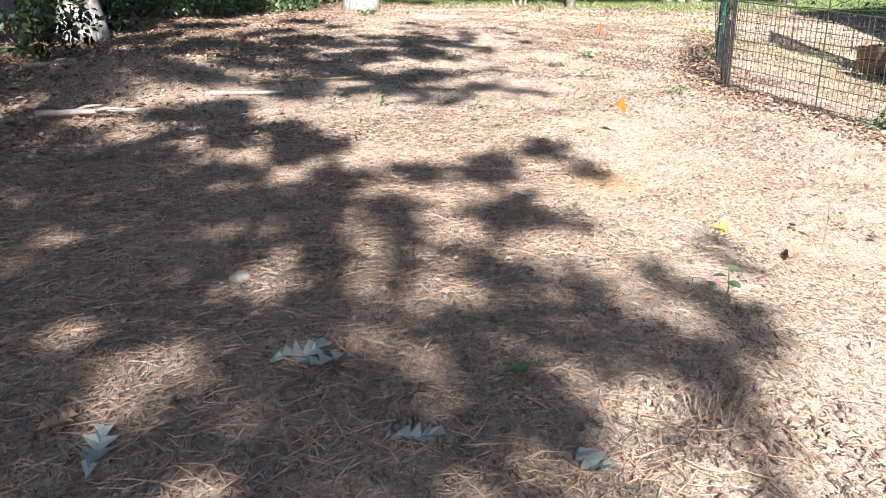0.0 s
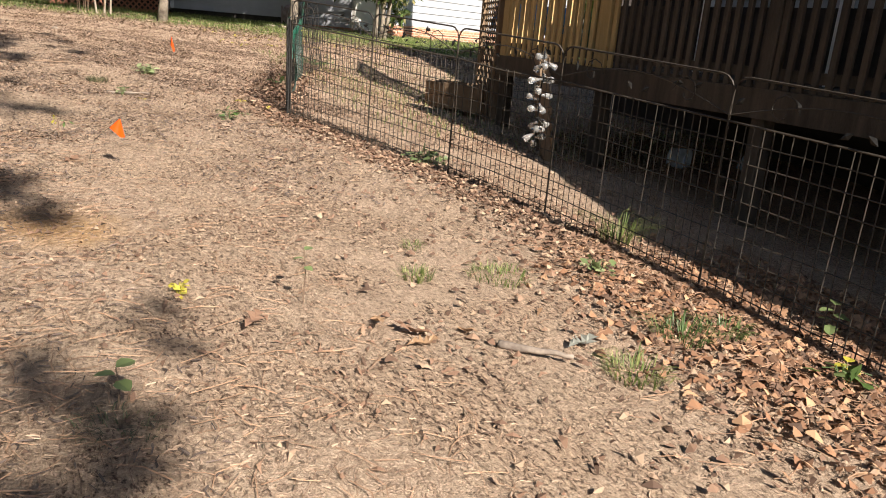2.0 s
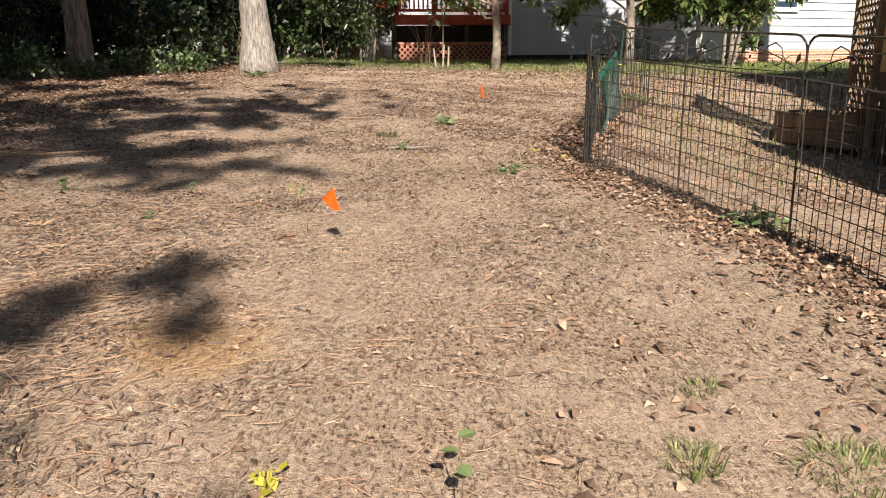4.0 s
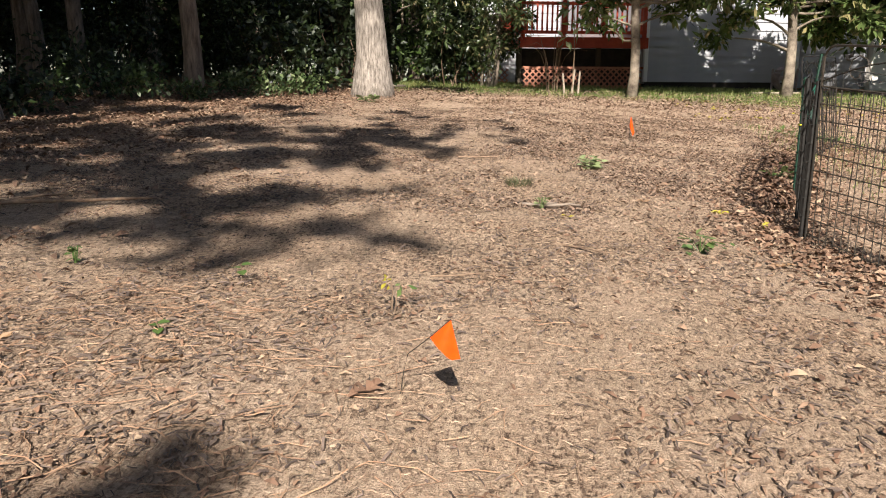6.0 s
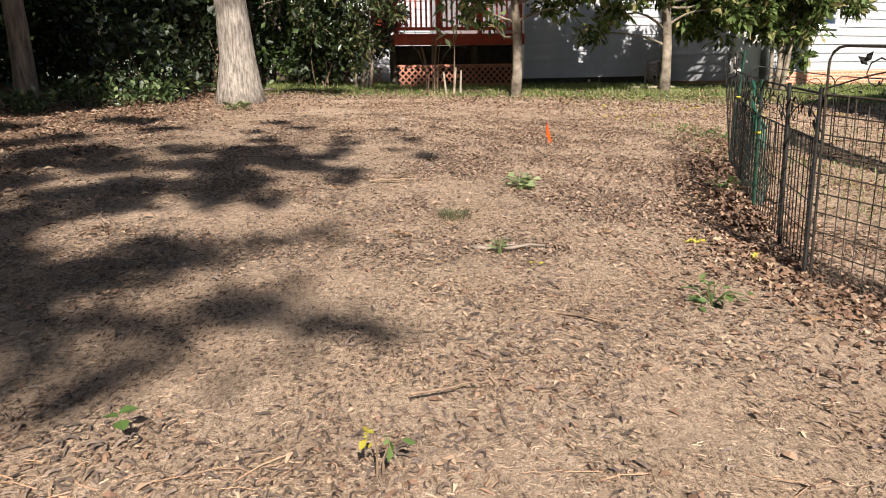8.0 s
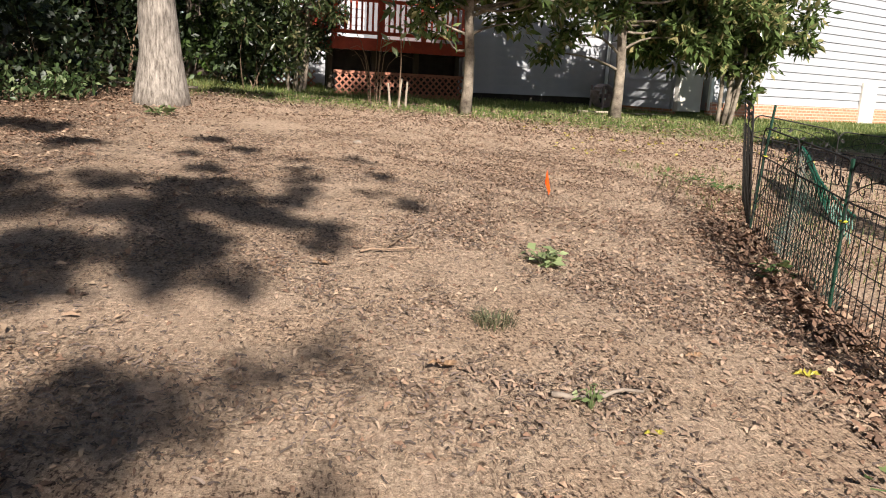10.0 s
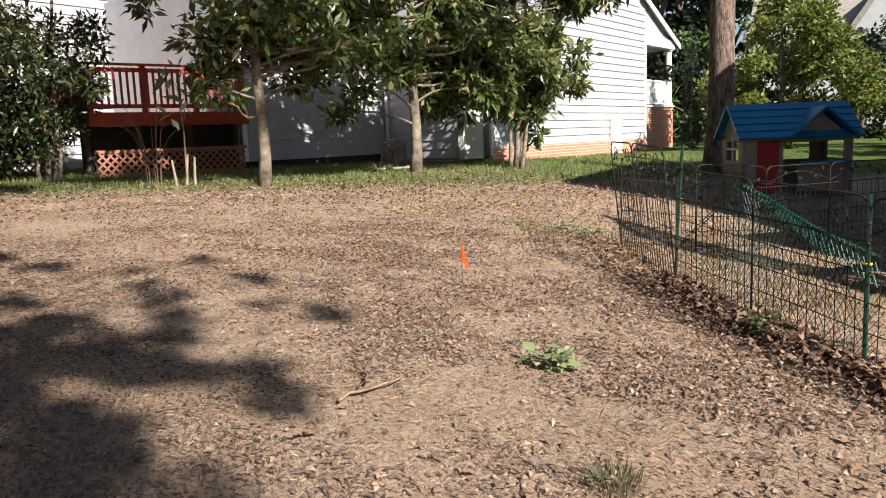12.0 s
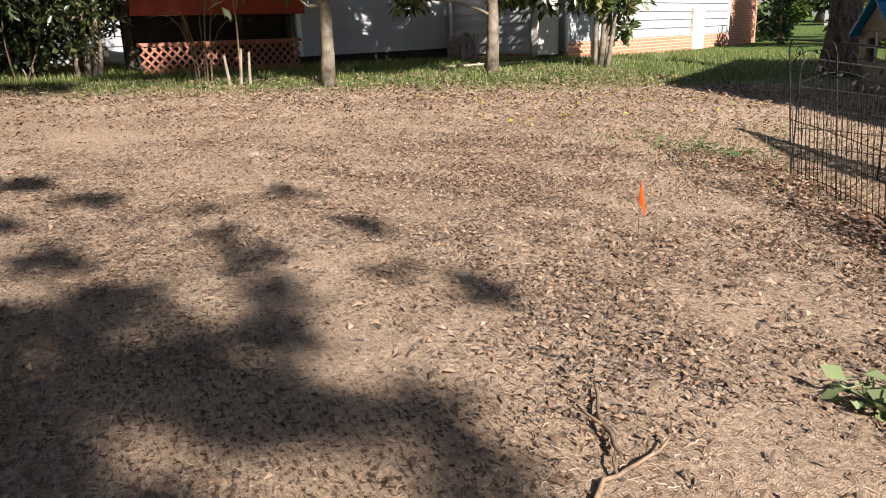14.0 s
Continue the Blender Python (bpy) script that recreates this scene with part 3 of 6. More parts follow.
woods_tree("oak_tree", -2.25, 18.9, 0.29, 14, (-0.03, 0.0), M_BARK, M_CROWN, 6.5, 3500, 3.0, "large oak with pale grey furrowed bark and flared base", "clearing trees", 1.7)
# darker bark here puts the trunk's half-shade into its colour
woods_tree("woods_tree", -5.36, 17.6, 0.17, 12, (-0.005, 0.0), M_BARK_DARK, M_SHADECROWN, 5.5, 3000, 2.4, "straight grey trunk at the woods' edge", flare=1.4)
woods_tree("woods_tree", -5.9, 12.6, 0.26, 12, (-0.03, 0.0), M_BARK, M_SHADECROWN, 5.5, 3000, 2.4, "grey trunk standing in leaf litter at the woods' edge", flare=1.8)
# those from (-9.5, 2) on are mostly out of view, added for shade
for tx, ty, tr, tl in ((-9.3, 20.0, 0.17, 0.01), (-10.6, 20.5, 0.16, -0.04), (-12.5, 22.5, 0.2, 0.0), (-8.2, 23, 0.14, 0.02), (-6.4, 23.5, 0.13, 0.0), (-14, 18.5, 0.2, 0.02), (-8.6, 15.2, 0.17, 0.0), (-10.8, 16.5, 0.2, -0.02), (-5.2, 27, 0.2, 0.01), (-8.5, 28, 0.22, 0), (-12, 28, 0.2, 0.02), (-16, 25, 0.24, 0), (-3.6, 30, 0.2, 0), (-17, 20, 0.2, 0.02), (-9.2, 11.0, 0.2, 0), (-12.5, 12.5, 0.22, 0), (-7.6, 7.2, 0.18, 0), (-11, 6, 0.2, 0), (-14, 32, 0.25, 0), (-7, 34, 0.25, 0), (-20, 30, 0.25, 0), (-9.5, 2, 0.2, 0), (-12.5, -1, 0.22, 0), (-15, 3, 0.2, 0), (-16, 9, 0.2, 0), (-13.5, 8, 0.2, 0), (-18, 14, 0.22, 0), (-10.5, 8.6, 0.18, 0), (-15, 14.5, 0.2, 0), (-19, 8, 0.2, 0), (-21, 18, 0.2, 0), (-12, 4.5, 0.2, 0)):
    woods_tree("woods_tree", tx, ty, tr, 13 + 2 * rng.random(), (tl, 0), M_BARK_DARK if rng.random() < 0.6 else M_BARK, M_SHADECROWN, 3.2, 3800, 3.0, "slender dark trunk among the shaded woods")


def bush(name, x, y, w, h, n, size, mat, label, group="woods shrubs", depth=None, aspect=0.5, clumps=14, stems=5):
    t = thing(name, x, y, land(x, y), rng.random() * 360 if depth is None else 0, label, "shrub", group)
    depth = depth or w
    p = Pile()
    cs, rs = [], []
    for k in range(clumps):
        a, d = rng.random() * 6.28, math.sqrt(rng.random()) * 0.85
        z = h * (0.15 + 0.75 * rng.random())
        cs.append((w / 2 * d * math.cos(a), depth / 2 * d * math.sin(a), z))
        q = 0.20 + 0.16 * rng.random()
        rs.append((w * q, depth * q, h * q * 0.8))
    for k in range(stems):
        p = Pile()
        limb(p, (0.1 * rng.normal(), 0.1 * rng.normal(), -0.05), cs[k % len(cs)], 0.018, 0.005, 0.15, 5, 5)
        p.done("stem", M_TWIG, t)
    cloud("foliage", cs, rs, n, size, mat, t, aspect=aspect, shell=0.2)
    return t


M_UNDER = leaf_material("undergrowth_leaves", (0.06, 0.10, 0.03), (0.26, 0.30, 0.15), 0.45, 0.6, 0.3)
L_BUSH = "leafy green understorey shrub at the woods' edge"
# most shrubs carry the woods' shade in their leaf colour, a few stay lit
for bx, by, bw, bh, bn, bm_ in ((-3.7, 18.6, 1.2, 0.5, 420, M_UNDER), (-4.5, 17.9, 1.2, 0.5, 460, M_UNDER), (-6.3, 16.9, 1.5, 0.6, 560, M_UNDER), (-5.2, 16.9, 1.1, 0.35, 300, M_UNDER), (-7.2, 15.4, 1.4, 0.5, 420, M_UNDER), (-4.0, 19.5, 1.8, 1.6, 900, M_SHADECROWN), (-3.4, 21.5, 2.2, 2.6, 1700, M_SHADECROWN), (-6.9, 16.9, 1.7, 0.9, 900, M_SHADECROWN), (-1.3, 23.5, 2.2, 2.3, 2200, M_SHADECROWN), (-2.2, 25.5, 2.6, 3.4, 3000, M_CROWN), (-5.6, 21.5, 2.4, 2.6, 2400, M_SHADECROWN), (-8, 19, 2.4, 1.3, 1400, M_SHADECROWN), (-4.6, 24.5, 2.6, 3.6, 3200, M_SHADECROWN), (-7.5, 26, 3, 4, 3200, M_SHADECROWN), (-11.0, 24.5, 3.2, 3.6, 3000, M_SHADECROWN), (-14, 23, 3.2, 3.2, 3000, M_SHADECROWN), (-1.6, 29, 3.0, 4.2, 3200, M_CROWN), (-6.2, 13.6, 1.5, 0.8, 700, M_SHADECROWN), (-5.4, 10.4, 1.3, 0.8, 600, M_SHADECROWN), (-4.5, 31, 3.5, 5, 3400, M_SHADECROWN), (-10, 31, 4, 5, 3400, M_SHADECROWN), (-15.5, 28, 4, 5, 3400, M_SHADECROWN), (-6.8, 9.0, 1.6, 1.1, 900, M_SHADECROWN), (-19, 24, 4, 5, 3000, M_SHADECROWN), (-8.2, 12.2, 1.8, 1.4, 1100, M_SHADECROWN)):
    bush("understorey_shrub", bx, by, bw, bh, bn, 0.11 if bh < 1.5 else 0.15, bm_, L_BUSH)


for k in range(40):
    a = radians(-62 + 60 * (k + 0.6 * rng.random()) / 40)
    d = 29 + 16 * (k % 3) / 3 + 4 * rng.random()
    woods_tree("woods_tree", d * math.sin(a), 4 + d * math.cos(a), 0.2, 14 + 4 * rng.random(), (0.02 * rng.normal(), 0), M_BARK_DARK, M_SHADECROWN, 0.6, 3600, 4.6, "shaded tree deep in the woods", "deep woods trees", size=0.42)


# ---- evergreen shrub trees along the lawn ----
def evergreen(x, y, stems, clumps, n, size, label, leaf=M_MAGNOLIA):
    t = thing("evergreen_tree", x, y, land(x, y), label=label, category="tree", group="evergreen trees along the lawn")
    p = Pile()
    for (sx, sy), r, h, ln in stems:
        pts = [(sx + ln * z + 0.04 * math.sin(2.2 * z), sy + 0.03 * math.cos(1.7 * z), z) for z in np.linspace(-0.1, h, 9)]
        p.tube(pts, [r * (1.3 if k == 0 else 1 - 0.07 * k) for k in range(9)], 9)
    cs, rs = [], []
    for cx, cy, cz, cr in clumps:
        base = stems[0][0]
        limb(p, (base[0] + stems[0][3] * 2, base[1], max(0.8, min(cz - 0.3, stems[0][2]))), (cx, cy, cz), 0.035, 0.01, 0.2, 5, 5)
        for q in range(6):
            a = rng.normal(size=3)
            a /= np.linalg.norm(a)
            cs.append((cx + a[0] * cr * 0.6, cy + a[1] * cr * 0.6, cz + a[2] * cr * 0.55))
            rs.append(cr * (0.32 + 0.2 * rng.random()))
    p.done("trunk", M_STEM, t, soft=True)
    cloud("foliage", cs, rs, n, size, leaf, t, aspect=0.36, droop=0.25, shell=0.25)


def crown_clumps(x0, x1, z0, z1, n, r=0.62, ydepth=0.9):
    out = []
    for k in range(n):
        out.append((x0 + (x1 - x0) * (k + rng.random()) / n, rng.normal() * ydepth * 0.5, z0 + (z1 - z0) * rng.random() ** 1.2, r * (0.75 + 0.5 * rng.random())))
    return out


evergreen(2.91, 21.0, [((0, 0), 0.11, 4.6, 0.0)], crown_clumps(-0.9, 2.4, 2.05, 5.2, 32, 0.6) + crown_clumps(-2.6, -0.4, 3.2, 5.2, 16, 0.58) + [(-0.9, -0.3, 1.75, 0.4), (0.9, 0.1, 1.75, 0.45), (-0.5, -0.2, 1.5, 0.3)], 13000, 0.215, "evergreen tree with mottled trunk and long glossy drooping leaves")
evergreen(6.31, 22.07, [((0, 0), 0.12, 4.8, 0.0)], crown_clumps(-2.8, 2.6, 2.0, 5.4, 40, 0.6) + [(-1.2, -0.3, 1.6, 0.5), (1.0, -0.4, 1.7, 0.55), (-1.7, -0.2, 1.3, 0.3)], 15000, 0.22, "evergreen tree with blotched trunk and big shiny leaves")
evergreen(8.98, 22.43, [((0, 0), 0.07, 4.2, 0.02), ((0.15, 0.1), 0.06, 4.0, 0.06), ((-0.15, 0), 0.05, 3.6, -0.05), ((0.05, -0.15), 0.05, 3.0, 0.1)], crown_clumps(-2.4, 2.3, 1.6, 5.4, 40, 0.68) + [(0.1, -0.2, 1.2, 0.45), (0.4, 0, 0.7, 0.35), (-0.2, 0, 1.7, 0.45), (1.5, -0.1, 2.0, 0.5), (-0.6, -0.2, 1.5, 0.5), (0.7, -0.2, 1.5, 0.45)], 18500, 0.22, "multi-stemmed evergreen tree with leaves down to the ground")
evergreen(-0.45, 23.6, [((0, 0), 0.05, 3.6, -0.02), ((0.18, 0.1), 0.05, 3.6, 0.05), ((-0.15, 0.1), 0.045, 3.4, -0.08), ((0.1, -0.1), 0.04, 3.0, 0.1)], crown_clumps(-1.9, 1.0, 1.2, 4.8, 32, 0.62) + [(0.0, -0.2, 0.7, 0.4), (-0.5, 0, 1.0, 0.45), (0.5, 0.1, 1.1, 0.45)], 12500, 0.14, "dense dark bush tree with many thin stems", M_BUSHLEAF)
evergreen(-3.2, 25.0, [((0, 0), 0.06, 3.6, -0.02), ((0.18, 0.1), 0.05, 3.6, 0.05)], crown_clumps(-1.2, 1.2, 0.8, 4.4, 14, 0.62), 3200, 0.14, "dense dark bush tree beside the neighbouring house", M_SHADECROWN)


def sapling():
    t = thing("sapling", 1.62, 21.3, land(1.62, 21.3), label="small sapling with a few large leaves beside cut stubs", category="sapling")
    for dx, h, ln in ((-0.13, 0.46, -0.12), (0.02, 0.55, 0.10), (0.16, 0.5, 0.05)):
        p = Pile()
        p.tube([(dx, 0, -0.05), (dx + ln * h * 0.5, 0.02, h * 0.5), (dx + ln * h, 0, h)], [0.026, 0.022, 0.019], 7)
        p.done("stub", M_PVC, t)
    q = Pile()
    q.tube([(0.03, 0, 0), (0.05, 0.02, 0.9), (0.0, 0, 1.9)], [0.016, 0.012, 0.006], 6)
    q.done("stem", M_TWIG, t)
    cloud("foliage", [(0, 0, 1.85), (0.1, 0, 1.5), (-0.1, 0, 1.2)], [0.25, 0.22, 0.15], 46, 0.24, M_WEED, t, aspect=0.4, droop=0.4)


sapling()


def hanging_bare_twigs():
    t = thing("bare_bush", 1.2, 21.9, land(1.2, 21.9), label="bare twiggy bush with thin arching stems", category="shrub")
    for k in range(9):
        p = Pile()
        a = rng.random() * 6.28
        h = 0.9 + 0.9 * rng.random()
        pts = [(0.12 * math.cos(a) + s * s * 0.7 * math.cos(a), s * s * 0.5 * math.sin(a), h * math.sin(s * 1.9)) for s in np.linspace(0, 1, 7)]
        p.tube(pts, [0.009 - 0.001 * i for i in range(7)], 4)
        p.done("stem", M_TWIG, t)


hanging_bare_twigs()


# ---- the neighbouring white house ----
def brick_material():
    m = material("brickwork", (0.5, 0.2, 0.12), None, 9, 0.9, 0.2)
    n, l = m.node_tree.nodes, m.node_tree.links
    co = n.new("ShaderNodeTexCoord")
    sp = n.new("ShaderNodeSeparateXYZ")
    cb = n.new("ShaderNodeCombineXYZ")
    ad = n.new("ShaderNodeMath")
    l.new(co.outputs["Object"], sp.inputs[0])
    l.new(sp.outputs[0], ad.inputs[0])
    l.new(sp.outputs[1], ad.inputs[1])
    l.new(ad.outputs[0], cb.inputs[0])
    l.new(sp.outputs[2], cb.inputs[1])
    b = n.new("ShaderNodeTexBrick")
    b.inputs["Color1"].default_value = (0.55, 0.225, 0.132, 1)
    b.inputs["Color2"].default_value = (0.44, 0.165, 0.095, 1)
    b.inputs["Mortar"].default_value = (0.52, 0.38, 0.30, 1)
    b.inputs["Scale"].default_value = 1.0
    b.inputs["Mortar Size"].default_value = 0.012
    b.inputs["Brick Width"].default_value = 0.22
    b.inputs["Row Height"].default_value = 0.085
    l.new(cb.outputs[0], b.inputs[0])
    l.new(b.outputs[0], n["Principled BSDF"].inputs["Base Color"])
    return m


M_BRICKWORK = brick_material()
HX, HY, HA = 10.0, 25.3, 25.5


def siding(parent, spans, z0, z1, y, pitch=0.231, axis="x"):
    """Overlapping boards, each its own piece. spans(z) gives the two ends of the board at z."""
    z = z0
    made = {}
    while z < z1:
        a, b = spans(z + pitch / 2)
        if b - a > 0.1:
            key = round(b - a, 3)
            if key not in made:
                L = b - a
                vs = [(0, 0.0, 0.014), (L, 0.0, 0.014), (L, -0.034, 0.0), (0, -0.034, 0.0), (0, 0.0, pitch + 0.012), (L, 0.0, pitch + 0.012), (L, -0.004, pitch + 0.012), (0, -0.004, pitch + 0.012)]
                fs = [(0, 1, 2, 3), (3, 2, 6, 7), (4, 7, 6, 5), (0, 4, 5, 1), (0, 3, 7, 4), (1, 5, 6, 2)]
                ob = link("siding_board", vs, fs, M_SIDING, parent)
                made[key] = ob.data
            else:
                ob = new("siding_board", made[key])
                ob.parent = parent
            ob.matrix_basis = pose(a, y, z) if axis == "x" else pose(y, a, z, 0, 0, -90) if axis == "-y" else pose(y, b, z, 0, 0, -90)
        z += pitch


def white_house():
    h = thing("neighbour_house", HX, HY, 0, HA, "white sided house with brick base, porch and gable", "house")
    rake = lambda z: min(10.1, 11.75 - max(0.0, z - 4.9) / 0.5)
    left = lambda z: max(0.0, (z - 5.9) / 0.5)
    # inner wall behind the boards and the brick base
    bm = boxes((5.05, 0.12, 2.95, 10.1, 0.2, 3.9))
    part("wall", bm, M_SIDING, h)
    part("brick_base", boxes((5.05, 0.02, 0.57, 10.1, 0.16, 1.29), bevel=0.01), M_BRICKWORK, h, "red brick foundation")
    siding(h, lambda z: (left(z), rake(z)), 1.22, 7.8, 0.0)
    # gable backing
    link("gable", [(0, 0.03, 4.9), (12.8, 0.03, 4.9), (5.9, 0.03, 7.85), (0, 0.2, 4.9), (12.8, 0.2, 4.9), (5.9, 0.2, 7.85)], [(0, 1, 2), (3, 5, 4), (0, 3, 4, 1), (1, 4, 5, 2), (2, 5, 3, 0)], M_SIDING, h)
    # roof slopes with white rake boards
    for s, u in ((1, 13.2), (-1, -0.3)):
        top = (5.9, 7.98)
        vs = []
        for yy in (-0.14, 9.0):
            vs += [(u, yy, 4.72), (top[0], yy, top[1]), (top[0], yy, top[1] + 0.12), (u, yy, 4.84)]
        link("roof", vs, [(0, 1, 2, 3), (4, 7, 6, 5), (0, 4, 5, 1), (3, 2, 6, 7), (0, 3, 7, 4), (1, 5, 6, 2)], M_ROOF, h, "grey shingle roof")
        vs = []
        for yy in (-0.18, -0.13):
            vs += [(u + 0.02 * s, yy, 4.60), (top[0], yy, top[1] - 0.14), (top[0], yy, top[1] + 0.05), (u + 0.02 * s, yy, 4.80)]
        link("rake_board", vs, [(0, 1, 2, 3), (4, 7, 6, 5), (0, 4, 5, 1), (3, 2, 6, 7), (0, 3, 7, 4), (1, 5, 6, 2)], M_TRIM, h)
    # porch at the corner
    part("porch_base", boxes((11.5, 0.9, 1.35, 2.76, 1.8, 2.05), (11.5, 5.2, 1.3, 2.76, 7.0, 1.9), bevel=0.01), M_BRICKWORK, h, "red brick porch wall")
    part("porch_floor", boxes((11.5, 4.4, 2.40, 2.85, 8.9, 0.07), bevel=0.01), M_TRIM, h)
    part("porch_beam", boxes((11.5, 0.06, 4.74, 2.85, 0.24, 0.32), (12.8, 4.4, 4.74, 0.24, 8.6, 0.32), bevel=0.01), M_TRIM, h)
    part("porch_ceiling", boxes((11.5, 4.4, 4.93, 2.8, 8.8, 0.05)), M_TRIM, h)
    for yy in (0.12, 3.0, 6.0):
        vs, fs = tube_data([(12.72, yy, 2.42), (12.72, yy, 2.52), (12.72, yy, 2.54), (12.72, yy, 4.5), (12.72, yy, 4.52), (12.72, yy, 4.6)], [0.17, 0.17, 0.13, 0.115, 0.16, 0.16], 14)
        link("column", vs, fs, M_TRIM, h, soft=False)
    part("corner_board", boxes((10.12, -0.02, 2.9, 0.1, 0.06, 3.9), bevel=0.006), M_TRIM, h)
    part("corner_board", boxes((0.02, -0.02, 2.95, 0.12, 0.07, 3.9), bevel=0.006), M_TRIM, h)
    rail = new("porch_railing")
    rail.parent = h
    part("top_rail", boxes((11.4, 0.1, 3.34, 2.5, 0.06, 0.06)), M_TRIM, rail)
    part("bottom_rail", boxes((11.4, 0.1, 2.5, 2.5, 0.05, 0.05)), M_TRIM, rail)
    for k in range(25):
        part("baluster", boxes((10.22 + k * 0.1, 0.1, 2.92, 0.03, 0.03, 0.8)), M_TRIM, rail)
    # panel on the wall, vent
    part("access_panel", boxes((7.55, -0.06, 1.25, 0.85, 0.08, 1.5), bevel=0.01), M_BEIGE, h, "pale grey flat access panel")
    part("foundation_vent", boxes((9.25, -0.07, 0.78, 0.42, 0.03, 0.2), bevel=0.004), M_DARK, h)
    part("beige_board", boxes((-0.55, 0.3, 2.0, 0.9, 0.3, 2.1), bevel=0.01), M_BEIGE, h, "beige recessed panel beside the corner")
    # window high on the gable behind the leaves
    w = new("window")
    w.parent = h
    part("frame", boxes((2.0, -0.05, 3.75, 1.1, 0.09, 0.08), (2.0, -0.05, 2.35, 1.1, 0.09, 0.08), (1.49, -0.05, 3.05, 0.08, 0.09, 1.4), (2.51, -0.05, 3.05, 0.08, 0.09, 1.4), (2.0, -0.05, 3.05, 0.96, 0.07, 0.05)), M_TRIM, w)
    part("pane", boxes((2.0, -0.02, 3.05, 0.94, 0.01, 1.32)), M_GLASS, w)
    # side wall running back, and the wing with the deck
    part("side_wall", boxes((-0.93, 1.5, 3.0, 0.2, 2.4, 4.0)), M_SIDING, h)
    siding(h, lambda z: (0.35, 2.75), 1.0, 5.0, -1.04, 0.231, "y")
    part("side_base", boxes((-0.95, 1.5, 0.55, 0.16, 2.4, 0.9)), M_BRICKWORK, h)
    part("wing_wall", boxes((-3.4, 2.9, 3.2, 4.8, 0.2, 4.2)), M_SIDING, h)
    siding(h, lambda z: (-5.8, -1.05), 1.15, 5.2, 2.78, 0.231)
    # wing and back bases are near black: shade put into their colour
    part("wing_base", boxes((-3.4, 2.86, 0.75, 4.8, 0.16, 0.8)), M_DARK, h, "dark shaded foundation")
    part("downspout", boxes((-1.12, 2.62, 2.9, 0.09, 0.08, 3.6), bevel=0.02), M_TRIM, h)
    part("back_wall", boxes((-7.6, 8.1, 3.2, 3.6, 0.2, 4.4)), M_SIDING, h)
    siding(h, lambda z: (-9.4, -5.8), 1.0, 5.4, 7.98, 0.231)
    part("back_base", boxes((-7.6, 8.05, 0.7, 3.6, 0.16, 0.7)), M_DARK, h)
    part("wing_corner_board", boxes((-5.82, 2.76, 3.2, 0.12, 0.08, 4.1), bevel=0.01), M_TRIM, h)
    part("wing_side", boxes((-5.85, 5.5, 3.2, 0.16, 5.2, 4.2)), M_SIDING, h)
    link("wing_roof", [(-6.2, 2.2, 5.25), (0, 2.2, 5.25), (0, 7.5, 8.0), (-6.2, 7.5, 8.0), (-6.2, 2.2, 5.4), (0, 2.2, 5.4), (0, 7.5, 8.15), (-6.2, 7.5, 8.15)], [(0, 3, 2, 1), (4, 5, 6, 7), (0, 1, 5, 4), (2, 3, 7, 6), (0, 4, 7, 3), (1, 2, 6, 5)], M_ROOF, h)
    part("rear", boxes((2.0, 8.9, 3.0, 20, 0.2, 5.0)), M_SIDING, h)


white_house()


def lattice_mesh(w, hgt, pitch=0.12, slat=0.03, th=0.012):
    """Crossed diagonal slats clipped to a rectangle, in the xz plane from (0,0)."""
    p = Pile()
    for sgn in (1, -1):
        s = -hgt
        while s < w + hgt:
            pts = []
            for edge in range(2):
                z = 0 if edge == 0 else hgt
                x = s + (z if sgn == 1 else hgt - z)
                pts.append((x, z))
            (xa, za), (xb, zb) = pts
            t0 = max(0, min(1, (0 - xa) / (xb - xa))) if xb != xa else 0
            lo, hi = 0.0, 1.0
            if xb > xa:
                lo, hi = max(0, (0 - xa) / (xb - xa)), min(1, (w - xa) / (xb - xa))
            else:
                lo, hi = max(0, (w - xa) / (xb - xa)), min(1, (0 - xa) / (xb - xa))
            if hi - lo > 0.02:
                a = (xa + (xb - xa) * lo, za + (zb - za) * lo)
                b = (xa + (xb - xa) * hi, za + (zb - za) * hi)
                d = slat * 0.7071
                y0, y1 = (0, th) if sgn == 1 else (-th, 0)
                vs = []
                for yy in (y0, y1):
                    vs += [(a[0] - d, yy, a[1]), (a[0] + d, yy, a[1]), (b[0] + d, yy, b[1]), (b[0] - d, yy, b[1])]
                p.add(vs, [(0, 1, 2, 3), (4, 7, 6, 5), (0, 4, 5, 1), (1, 5, 6, 2), (2, 6, 7, 3), (3, 7, 4, 0)])
            s += pitch * 1.4142
    return p


